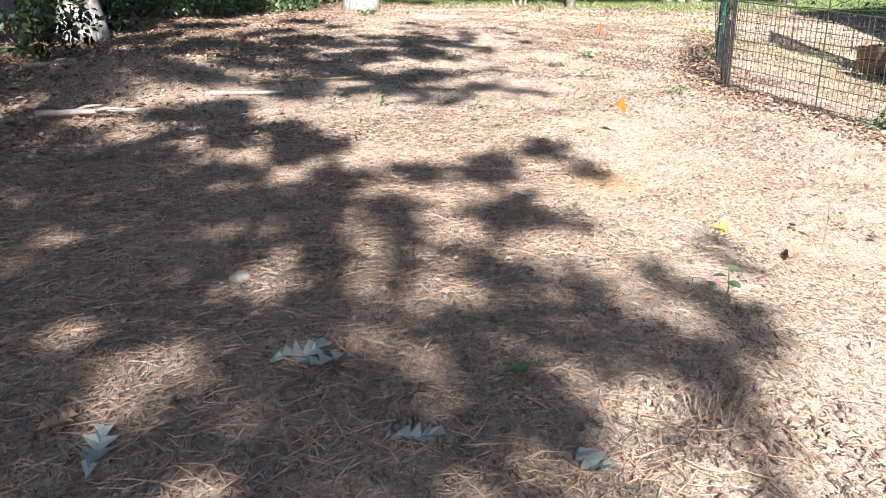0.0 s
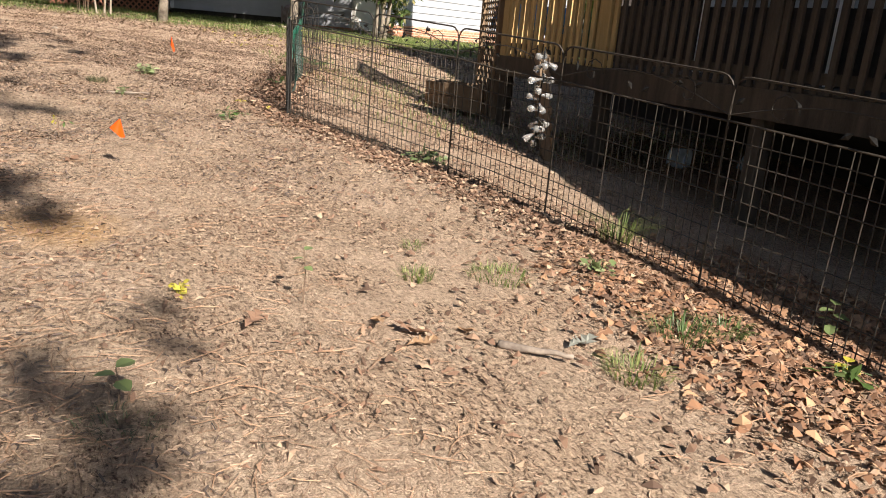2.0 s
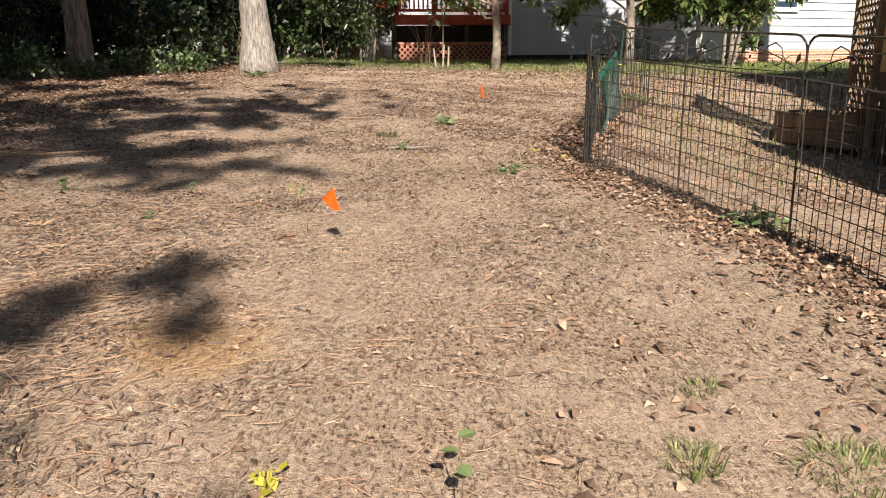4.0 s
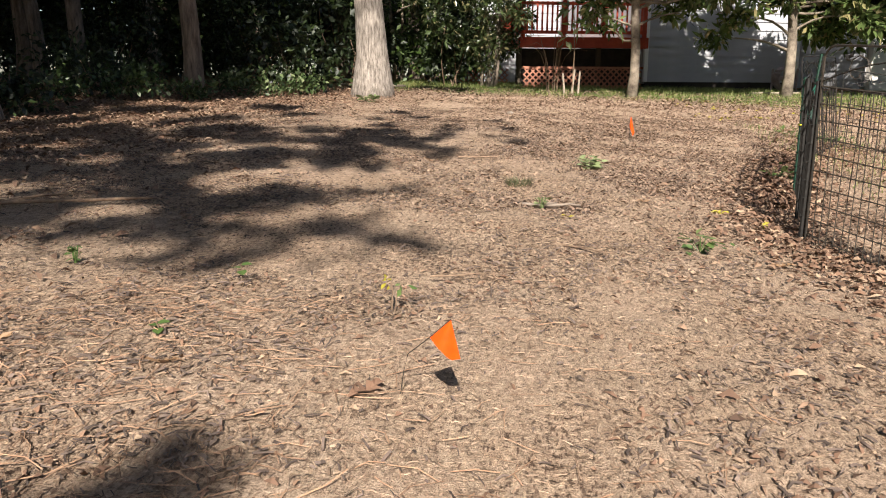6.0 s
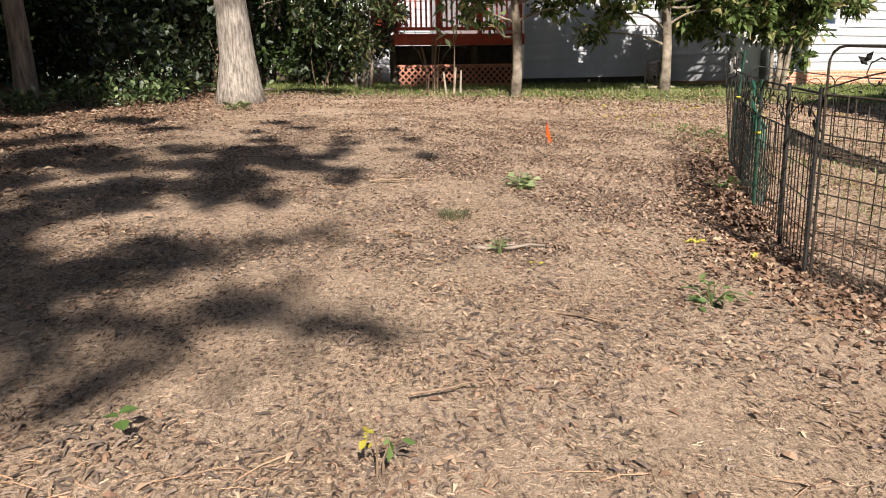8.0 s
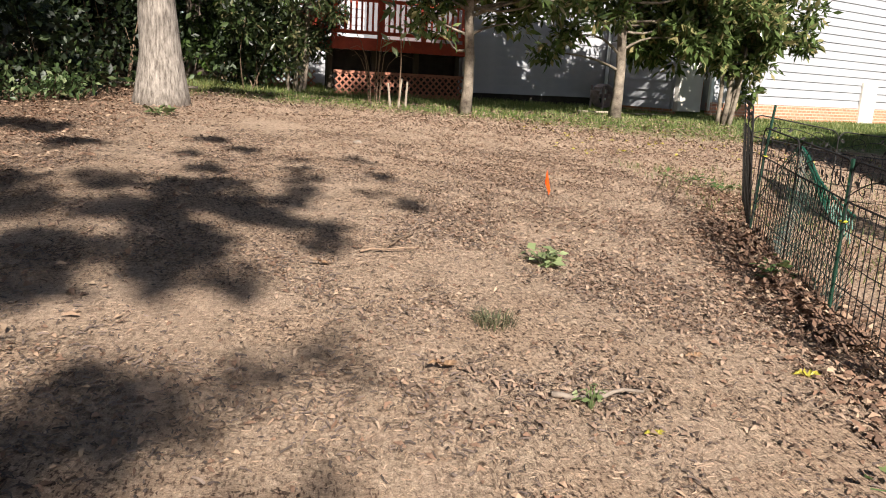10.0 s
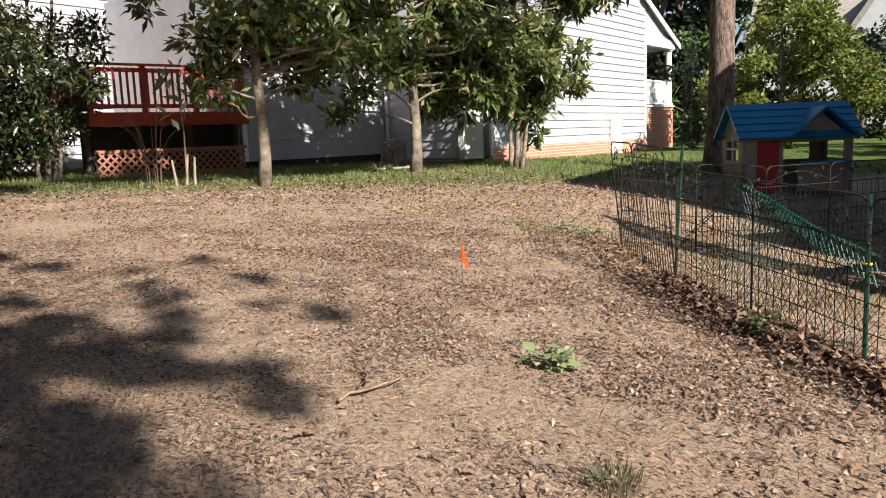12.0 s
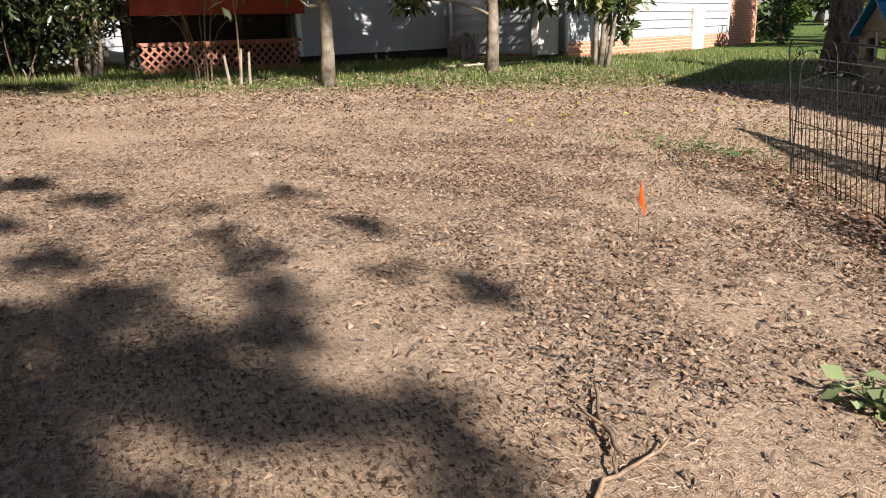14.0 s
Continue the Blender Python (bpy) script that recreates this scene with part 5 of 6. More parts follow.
# ---- pine and far trees to the right ----
woods_tree("pine_tree", 11.95, 19.35, 0.27, 16, (0.02, 0), M_PINE, M_CONIFER, 9, 3000, 3.0, "tall pine trunk with scaly reddish bark", "pines", 1.3)


def round_tree(x, y, h, w, mat, n, size, label, low=0.25, name="garden_tree", group="garden trees"):
    t = thing(name, x, y, land(x, y), 0, label, "tree", group)
    p = Pile()
    pts, rad = trunk_points(h * 0.8, 0.03 * h)
    p.tube(pts, rad, 8)
    cs, rs = [], []
    for k in range(22):
        z = h * (low + (0.95 - low) * rng.random())
        f = math.sin(math.pi * min(1, max(0.08, (z / h - low) / (1 - low) * 0.85 + 0.12)))
        a = rng.random() * 6.28
        d = w / 2 * f * (0.3 + 0.6 * rng.random())
        cs.append((d * math.cos(a), d * math.sin(a), z))
        q = w * (0.10 + 0.08 * rng.random())
        rs.append((q, q, q * 0.8))
        if k % 2 == 0:
            limb(p, (0, 0, z * 0.6), cs[-1], 0.012 * h, 0.01, 0.2, 5, 5)
    p.done("trunk", M_BARK_DARK, t, soft=True)
    cloud("crown", cs, rs, n, size, mat, t, aspect=0.65, shell=0.15)


round_tree(21.2, 25.4, 4.9, 5.6, M_GOLD, 14000, 0.15, "yellowing green maple on the far lawn", 0.06)
round_tree(24.5, 22.8, 4.5, 5.0, M_GOLD, 12000, 0.15, "yellow-green young maple on the far lawn", 0.06)
round_tree(21, 19.0, 3.6, 4.0, M_RUSSET, 3400, 0.16, "russet-leaved ornamental tree on the far lawn", 0.16)
round_tree(24, 18, 4.2, 4.4, M_RUSSET, 3000, 0.16, "brownish ornamental tree on the far lawn", 0.16)
for k in range(34):
    a = radians(20 + 62 * (k + 0.5 * rng.random()) / 34)
    d = 92 + 26 * rng.random()
    hgt = 24 + 12 * rng.random()
    round_tree(-0.4 + d * math.sin(a), 8 + d * math.cos(a), hgt, 10 + 3 * rng.random(), M_CONIFER if rng.random() < 0.55 else M_SHADECROWN, 3000, 0.8, "tall dark tree in the distant woods", 0.05, "distant_tree", "distant woods")
for k, (bx, by, bw, bh) in enumerate(((22, 31.5, 3, 4.5), (25, 33, 4, 5.5), (24.5, 29, 2.6, 3), (28, 30, 4, 4.2), (32, 30, 5, 4.6), (34, 24, 5, 7), (30, 20, 4, 5), (28, 14, 4, 4.5))):
    round_tree(bx, by, bh, bw, M_CROWN if k % 2 else M_SHADECROWN, 2600, 0.24, "leafy garden tree beyond the lawn", 0.03)
t = thing("arborvitae", 20.2, 28.4, land(20.2, 28.4), 0, "narrow columnar evergreen beside the porch", "shrub")
Pile().tube([(0, 0, -0.1), (0, 0, 3.4)], [0.06, 0.02], 6).done("trunk", M_TWIG, t)
cloud("foliage", [(0, 0, z) for z in np.linspace(0.3, 3.9, 9)], [(0.34, 0.34, 0.35)] * 7 + [(0.25, 0.25, 0.3), (0.14, 0.14, 0.3)], 2200, 0.12, M_CONIFER, t, aspect=0.4, droop=-0.5)


def far_house(x, y, rz):
    h = thing("distant_house", x, y, land(x, y), rz, "distant grey house with steep white-trimmed gables", "house")
    part("wall", boxes((0, 0, 4.0, 12, 8, 8)), M_SIDING, h)
    for gx in (-3.4, 3.2):
        link("gable", [(gx - 2.6, -4.4, 7.2), (gx + 2.6, -4.4, 7.2), (gx, -4.4, 11.2), (gx - 2.6, -1, 7.2), (gx + 2.6, -1, 7.2), (gx, 1, 11.2)], [(0, 1, 2), (0, 2, 5, 3), (1, 4, 5, 2), (3, 5, 4), (0, 3, 4, 1)], M_ROOF, h)
        link("gable_face", [(gx - 2.3, -4.45, 6.9), (gx + 2.3, -4.45, 6.9), (gx, -4.45, 10.5), (gx - 2.3, -4.42, 6.9), (gx + 2.3, -4.42, 6.9), (gx, -4.42, 10.5)], [(0, 1, 2), (3, 5, 4), (0, 3, 4, 1), (1, 4, 5, 2), (2, 5, 3, 0)], M_SIDING, h)
        part("window", boxes((gx, -4.5, 6.0, 1.2, 0.1, 1.7)), M_GLASS, h)
    link("roof", [(-6.5, -4.5, 7.8), (6.5, -4.5, 7.8), (6.0, 0, 11.6), (-6.0, 0, 11.6), (6.5, 4.5, 7.8), (-6.5, 4.5, 7.8)], [(0, 1, 2, 3), (3, 2, 4, 5), (1, 4, 2), (0, 3, 5), (0, 5, 4, 1)], M_ROOF, h)


far_house(60.0, 52.6, -50)


# ---- small things on the ground ----
def survey_flag(base, bend, left, apex, tip, label, droop):
    """A film flag folded over the end of a bent wire, given by its corners."""
    x, y = base
    z0 = land(x, y)
    t = thing("survey_flag", x, y, z0, 0, label, "marker flag", "orange survey flags")
    o = Vector((x, y, z0))
    B, A, L, T = (Vector(q) - o for q in (bend, apex, left, tip))
    Pile().tube([(0, 0, -0.05), tuple(B * 0.55), tuple(B), tuple(L), tuple(A)], 0.0016, 5).done("wire", M_RUSTWIRE, t)
    n = 10
    vs, fs = [], []
    mid = L.lerp(T, 0.72) + Vector((0, 0.0, -droop))
    for i in range(n + 1):
        for j in range(n + 1):
            u, v = i / n, j / n
            lo = L.lerp(mid, min(1, u * 1.5)) if u < 0.667 else mid.lerp(T, (u - 0.667) * 3)
            q = lo.lerp(A.lerp(A + (T - A) * 0.10, u), v)
            q = q + Vector((0, -1, 0.2)) * 0.016 * math.sin(u * 4.7) * (1 - v)
            vs.append(q)
    m = (n + 1) ** 2
    for k in range(2):
        for i in range(n):
            for j in range(n):
                f = (m * k + i * (n + 1) + j, m * k + (i + 1) * (n + 1) + j, m * k + (i + 1) * (n + 1) + j + 1, m * k + i * (n + 1) + j + 1)
                fs.append(f if k == 0 else f[::-1])
    vs = vs + [q + Vector((0, 0.001, 0.0005)) for q in vs]
    link("flag", vs, fs, M_FLAG, t, "orange plastic film", True)


survey_flag((1.09, 6.05), (1.13, 6.0, 0.335), (1.21, 5.91, 0.42), (1.27, 5.89, 0.48), (1.295, 5.885, 0.37), "orange survey flag on a bent wire in bare soil", 0.02)
survey_flag((2.24, 12.58), (2.24, 12.58, 0.60), (2.235, 12.58, 0.64), (2.245, 12.58, 0.76), (2.29, 12.57, 0.58), "drooping orange survey flag on a short wire", 0.06)


def weed(x, y, n, r, size, mat, label, h=0.08, aspect=0.7, name="weed"):
    t = thing(name, x, y, land(x, y), rng.random() * 360, label, "weed", "weeds")
    for k in range(6):
        a = k * 1.05 + rng.random()
        p = Pile()
        p.tube([(0, 0, -0.02), (r * 0.4 * math.cos(a), r * 0.4 * math.sin(a), h), (r * 0.8 * math.cos(a), r * 0.8 * math.sin(a), h * 0.9)], 0.003, 4)
        p.done("stem", mat, t)
    cloud("foliage", [(0, 0, h * 0.5), (r * 0.5, 0, h * 0.6), (-r * 0.4, r * 0.4, h * 0.6), (-r * 0.3, -r * 0.5, h * 0.5)], [(r * 0.6, r * 0.6, h)] * 4, n, size, mat, t, aspect=aspect, flat=0.7, shell=0.1)


weed(1.78, 10.8, 58, 0.13, 0.07, M_PALEWEED, "broad-leaved pale green weed on bare soil")
weed(1.42, 8.82, 12, 0.06, 0.045, M_WEED, "small green weed seedling among dry leaves")
weed(2.31, 8.25, 26, 0.17, 0.055, M_WEED_DARK, "straggling dark green weed on bare soil", 0.06)
weed(3.7, 6.88, 70, 0.2, 0.085, M_WEED, "leafy green weed clump beside the wire fence")
weed(3.58, 4.18, 24, 0.12, 0.06, M_WEED, "small green weed in dead leaves by the fence")
weed(3.9, 2.86, 24, 0.12, 0.06, M_WEED_DARK, "small dark weed in dead leaves by the fence")
weed(1.38, 3.92, 9, 0.05, 0.04, M_YELLOW, "small yellow-green weed on bare soil", 0.03)
weed(-0.6, 7.0, 7, 0.04, 0.045, M_WEED_DARK, "small weed seedling at the shade's edge")
weed(-1.9, 17.3, 40, 0.2, 0.12, M_WEED, "green weed at the foot of the oak")
weed(3.35, 10.9, 30, 0.16, 0.07, M_WEED_DARK, "dark weeds at the foot of the fence", 0.12)
weed(4.6, 14.95, 40, 0.4, 0.06, M_WEED_DARK, "low green weeds in the bare soil", 0.05)
weed(4.92, 14.6, 30, 0.3, 0.06, M_WEED_DARK, "low green weeds in the bare soil", 0.05)


def seedling(x, y, h, leaf, n, mat, label):
    """A thin stem that carries a few broad flat leaves near its top."""
    t = thing("seedling", x, y, land(x, y), 0, label, "seedling", "seedlings")
    Pile().tube([(0, 0, -0.02), (0.008, 0.004, h * 0.5), (0.0, 0, h)], [0.003, 0.0025, 0.002], 5).done("stem", M_TWIG, t)
    for k in range(n):
        a = 2.4 * k + 0.5
        z = h * (1 - 0.16 * k)
        d, w = Vector((math.cos(a), math.sin(a), 0.15 - 0.1 * k)), Vector((-math.sin(a), math.cos(a), 0.1))
        b = Vector((0, 0, z))
        row = [(0.0, 0.0), (0.25, 0.34), (0.55, 0.42), (0.85, 0.22), (1.0, 0.0)]
        vs = [b + d * leaf * u + Vector((0, 0, -0.12 * leaf * u * u)) for u, _ in row]
        for sg in (1, -1):
            vs += [b + d * leaf * u + w * (sg * leaf * q) + Vector((0, 0, 0.2 * leaf * q - 0.12 * leaf * u * u)) for u, q in row]
        fs = [(i, i + 1, 6 + i, 5 + i) for i in range(4)] + [(i + 1, i, 10 + i, 11 + i) for i in range(4)]
        link("leaf", vs, fs, mat, t)


seedling(1.12, 3.05, 0.13, 0.06, 3, M_WEED, "small seedling with broad green leaves at the shade's edge")
seedling(1.85, 3.83, 0.22, 0.045, 4, M_WEED, "thin upright seedling with a few green leaves")
seedling(3.95, 2.9, 0.09, 0.06, 5, M_YELLOW, "seedling with yellow-green leaves in dead leaves")
seedling(4.35, 3.3, 0.16, 0.08, 6, M_WEED, "leafy green seedling at the foot of the fence")
seedling(0.22, 6.92, 0.07, 0.05, 3, M_WEED_DARK, "tiny green seedling on bare soil")
seedling(0.2, 6.27, 0.05, 0.045, 4, M_WEED_DARK, "tiny dark green seedling on bare soil")


def yellow_flower(x, y):
    t = thing("yellow_seedling", x, y, land(x, y), 0, "thin seedling with yellow leaves on bare soil", "seedling")
    p = Pile()
    p.tube([(0, 0, -0.02), (0.005, 0, 0.08), (0.0, 0, 0.12)], 0.003, 4)
    p.tube([(0.012, 0.01, -0.02), (0.02, 0, 0.06), (0.04, 0, 0.11)], 0.002, 4)
    p.done("stem", M_TWIG, t)
    cloud("yellow_foliage", [(-0.01, 0, 0.12)], [0.02], 7, 0.03, M_YELLOW, t, aspect=0.7)
    cloud("green_foliage", [(0.045, 0, 0.11)], [0.02], 5, 0.035, M_WEED_DARK, t, aspect=0.5)


yellow_flower(0.916, 6.72)


def tuft(x, y, r, n, h, mat, label):
    t = thing("grass_tuft", x, y, land(x, y), 0, label, "grass tuft", "grass tufts")
    p = Pile()
    for k in range(n):
        a = rng.random() * 6.28
        d = r * math.sqrt(rng.random()) * 0.5
        hh = h * (0.5 + 0.7 * rng.random())
        b = Vector((d * math.cos(a), d * math.sin(a), -0.01))
        out = Vector((math.cos(a + rng.normal() * 0.6), math.sin(a + rng.normal() * 0.6), 0))
        w = Vector((-out.y, out.x, 0)) * 0.0022
        m = b + out * hh * 0.35 + Vector((0, 0, hh * 0.75))
        e = b + out * hh * 0.95 + Vector((0, 0, hh * 0.8))
        p.add([b - w, b + w, m + w * 0.8, m - w * 0.8, e], [(0, 1, 2, 3), (3, 2, 4)])
    p.done("foliage", mat, t)


tuft(1.22, 9.64, 0.19, 170, 0.07, M_DRYGRASS, "dry green grass tuft on bare soil")
tuft(2.95, 4.15, 0.30, 190, 0.07, M_GRASS, "thin pale grass tuft on bare soil")
tuft(2.49, 4.16, 0.17, 90, 0.06, M_GRASS, "thin pale grass tuft on bare soil")
tuft(2.66, 4.61, 0.12, 50, 0.05, M_GRASS, "thin pale grass tuft on bare soil")
tuft(3.0, 3.1, 0.26, 150, 0.08, M_GRASS, "pale grass tuft among dead leaves")
tuft(3.47, 3.37, 0.24, 150, 0.11, M_WEED_DARK, "long green grass tuft in dead leaves by the fence")
tuft(4.12, 4.7, 0.22, 160, 0.22, M_GRASS, "long grass tuft at the foot of the fence")
tuft(0.8, 2.15, 0.3, 110, 0.07, M_TWIG, "small heap of dry brown stems")
tuft(1.12, 2.94, 0.2, 80, 0.05, M_DRYGRASS, "dark dried grass tuft at the shade's edge")
tuft(3.72, 3.37, 0.2, 110, 0.10, M_WEED_DARK, "long green grass tuft in dead leaves by the fence")


def oak_leaf_mesh():
    """A lobed leaf along x, curled a little, with its stalk."""
    half = (0.02, 0.16, 0.06, 0.34, 0.08, 0.46, 0.10, 0.38, 0.09, 0.22, 0.0)
    n = len(half) - 1
    vs, fs = [], []
    for k, w in enumerate(half):
        x = 1.5 * k / n - 0.75
        push = 0.16 if w > 0.15 else 0.0
        z = 0.05 * math.sin(k * 0.8)
        vs += [(x, 0, z), (x + push, w, z + 0.16 * w + 0.03 * (k % 3)), (x + push, -w, z + 0.10 * w)]
    for k in range(n):
        a, b = 3 * k, 3 * k + 3
        fs += [(a, b, b + 1, a + 1), (a, a + 2, b + 2, b)]
    o = len(vs)
    vs += [(-0.75, 0.015, 0), (-0.75, -0.015, 0), (-1.1, 0.03, 0.03)]
    fs.append((o, o + 2, o + 1))
    return vs, fs


for lx, ly, ls, lr, lm in ((2.92, 3.37, 0.13, 20, M_PALELEAF), (-0.45, 2.51, 0.16, 40, M_PALELEAF), (-0.35, 2.47, 0.15, 200, M_PALELEAF), (-0.88, 1.97, 0.14, 100, M_PALELEAF), (-0.04, 2.07, 0.11, 10, M_PALELEAF), (0.42, 1.98, 0.12, 300, M_PALELEAF), (-1.05, 2.1, 0.1, 60, M_TANLEAF), (0.28, 2.45, 0.1, 210, M_WEED_DARK), (2.1, 3.6, 0.12, 80, M_TANLEAF), (2.2, 3.4, 0.12, 10, M_TANLEAF), (2.45, 3.5, 0.11, 100, M_TANLEAF), (2.22, 3.5, 0.14, 130, M_DEAD), (1.6, 3.6, 0.11, 60, M_DEAD), (1.0, 6.0, 0.10, 60, M_DEAD), (3.9, 3.55, 0.13, 50, M_TANLEAF), (0.9, 9.1, 0.13, 30, M_TANLEAF), (2.6, 9.3, 0.09, 0, M_YELLOW), (2.83, 9.0, 0.08, 70, M_YELLOW), (2.7, 8.05, 0.11, 160, M_TANLEAF), (1.5, 11.7, 0.08, 30, M_DEAD), (4.6, 17.0, 0.14, 30, M_YELLOW), (0.4, 10.4, 0.11, 40, M_TANLEAF), (1.58, 8.62, 0.065, 20, M_YELLOW), (2.1, 9.4, 0.09, 20, M_TANLEAF), (-0.3, 6.1, 0.12, 20, M_TANLEAF), (0.35, 6.05, 0.11, 190, M_TANLEAF)):
    vs, fs = oak_leaf_mesh()
    ls = ls * (0.75 if lm is M_TANLEAF else 0.9)
    ob = link("fallen_leaf", [(a * ls, b * ls, c * ls * 1.6) for a, b, c in vs], fs, lm)
    ob.matrix_basis = pose(lx, ly, land(lx, ly) + 0.022, 6 * rng.normal(), 6 * rng.normal(), lr)
    tagged(ob, "pale grey-green lobed oak leaf on the ground" if lm is M_PALELEAF else "yellow fallen leaf on bare soil" if lm is M_YELLOW else "tan curled oak leaf on the ground", "leaf", "fallen oak leaves")


def branch(x, y, L, r, rz, label, mat=M_TWIG, wiggle=0.06, forks=1):
    p = Pile()
    n = 9
    w0 = np.cumsum(rng.normal(size=n + 1)) * wiggle * 0.16
    pts = [(L * k / n - L / 2, w0[k], r * 0.7 + 0.004 * abs(rng.normal())) for k in range(n + 1)]
    p.tube(pts, [r * (1 - 0.06 * k) for k in range(n + 1)], 7)
    for q in range(forks):
        s = pts[3 + 2 * q]
        p.tube([s, (s[0] + L * 0.12, s[1] + (-1) ** q * L * 0.10, s[2] + r), (s[0] + L * 0.26, s[1] + (-1) ** q * L * 0.16, s[2] + r)], [r * 0.6, r * 0.5, r * 0.3], 5)
    ob = p.done("fallen_branch", mat, soft=True)
    ob.matrix_basis = pose(x, y, land(x, y) + 0.012, 0, 0, rz)
    tagged(ob, label, "branch", "fallen branches")


branch(2.65, 3.3, 0.3, 0.019, -36, "short grey fallen branch on bare soil", M_BRANCH, 0.015, 0)
branch(-2.9, 6.36, 0.8, 0.03, 15, "forked grey fallen branch on shaded soil", M_BRANCH, 0.05, 2)
branch(-2.48, 7.76, 0.7, 0.035, -25, "grey fallen branch on shaded soil", M_BRANCH, 0.03, 0)
branch(-1.85, 7.16, 0.7, 0.03, 8, "grey fallen branch on shaded soil", M_BRANCH, 0.03, 0)
branch(-4.3, 8.8, 0.9, 0.03, 50, "grey fallen branch in the leaf litter", M_BRANCH, 0.06, 1)
branch(-1.5, 8.0, 1.3, 0.018, 20, "long thin fallen stick in the shade", M_TWIG, 0.05, 1)
branch(1.46, 8.84, 0.36, 0.013, -14, "pale fallen stick beside a weed", M_BRANCH, 0.12, 1)
branch(1.12, 7.19, 0.26, 0.005, 15, "thin dry twig on bare soil", M_TWIG, 0.04, 1)
branch(1.65, 7.9, 0.4, 0.007, -30, "thin dry twig on bare soil", M_TWIG, 0.04, 0)
branch(0.8, 10.75, 0.4, 0.008, 25, "dark crooked twig on bare soil", M_TWIG, 0.06, 1)
branch(0.9, 11.0, 0.42, 0.009, 62, "dark crooked twig on bare soil", M_TWIG, 0.05, 1)
branch(0.0, 2.7, 0.3, 0.005, 75, "thin bare twig among pine needles", M_TWIG, 0.02, 1)
branch(7.0, 23.4, 2.4, 0.035, 12, "long pale cut branch along the house", M_PVC, 0.05, 1)
branch(-3.0, 21.8, 1.6, 0.06, 6, "weathered log at the lawn's edge", M_STEM, 0.03, 0)


def stone(x, y, s, label):
    bm = bmesh.new()
    bmesh.ops.create_icosphere(bm, subdivisions=2, radius=s)
    for v in bm.verts:
        k = 1 + 0.25 * noise.noise(v.co * (2 / s))
        v.co = Vector((v.co.x * k * 1.2, v.co.y * k, v.co.z * k * 0.6))
    ob = part("stone", bm, M_STONE, None, soft=True)
    ob.matrix_basis = pose(x, y, land(x, y) + s * 0.25, 0, 0, 40)
    tagged(ob, label, "stone", "stones")


stone(-0.82, 3.15, 0.04, "pale rounded stone half sunk in litter")
stone(0.72, 15.5, 0.05, "small pale stone on bare soil")


def hose_reel():
    t = thing("hose_reel", 6.9, 24.6, land(6.9, 24.6), -62, "grey plastic garden hose reel by the wall", "hose reel")
    p = Pile()
    for k in range(5):
        p.tube([(0.05 * k - 0.1, 0.27 * math.cos(w), 0.36 + 0.27 * math.sin(w)) for w in np.linspace(0, 6.28, 17)], 0.022, 6)
    p.done("hose", M_HOSE, t)
    part("stand", boxes((-0.2, -0.2, 0.3, 0.04, 0.05, 0.6), (0.2, -0.2, 0.3, 0.04, 0.05, 0.6), (-0.2, 0.2, 0.3, 0.04, 0.05, 0.6), (0.2, 0.2, 0.3, 0.04, 0.05, 0.6), (0, 0, 0.36, 0.44, 0.1, 0.1), bevel=0.01), M_HOSE, t)


hose_reel()


def bucket(x, y, tilt, label):
    t = thing("white_bucket", x, y, land(x, y) + 0.11, 30, label, "bucket", "plastic tubs under the deck")
    vs, fs = [], []
    prof = [(0.0, 0.0), (0.11, 0.0), (0.14, 0.2), (0.15, 0.2), (0.15, 0.22), (0.135, 0.22), (0.105, 0.012), (0.0, 0.012)]
    for r, z in prof:
        for k in range(16):
            w = 2 * math.pi * k / 16
            vs.append((r * math.cos(w), r * math.sin(w), z))
    for i in range(len(prof) - 1):
        for k in range(16):
            fs.append((i * 16 + k, i * 16 + (k + 1) % 16, (i + 1) * 16 + (k + 1) % 16, (i + 1) * 16 + k))
    b = link("tub", vs, fs, M_WHITEPL, t, soft=True)
    b.matrix_basis = pose(0, 0, 0, tilt, 0, 0)


bucket(8.3, 7.75, 115, "white plastic tub lying under the deck")
bucket(7.35, 7.95, 95, "white plastic bottle tub lying under the deck")


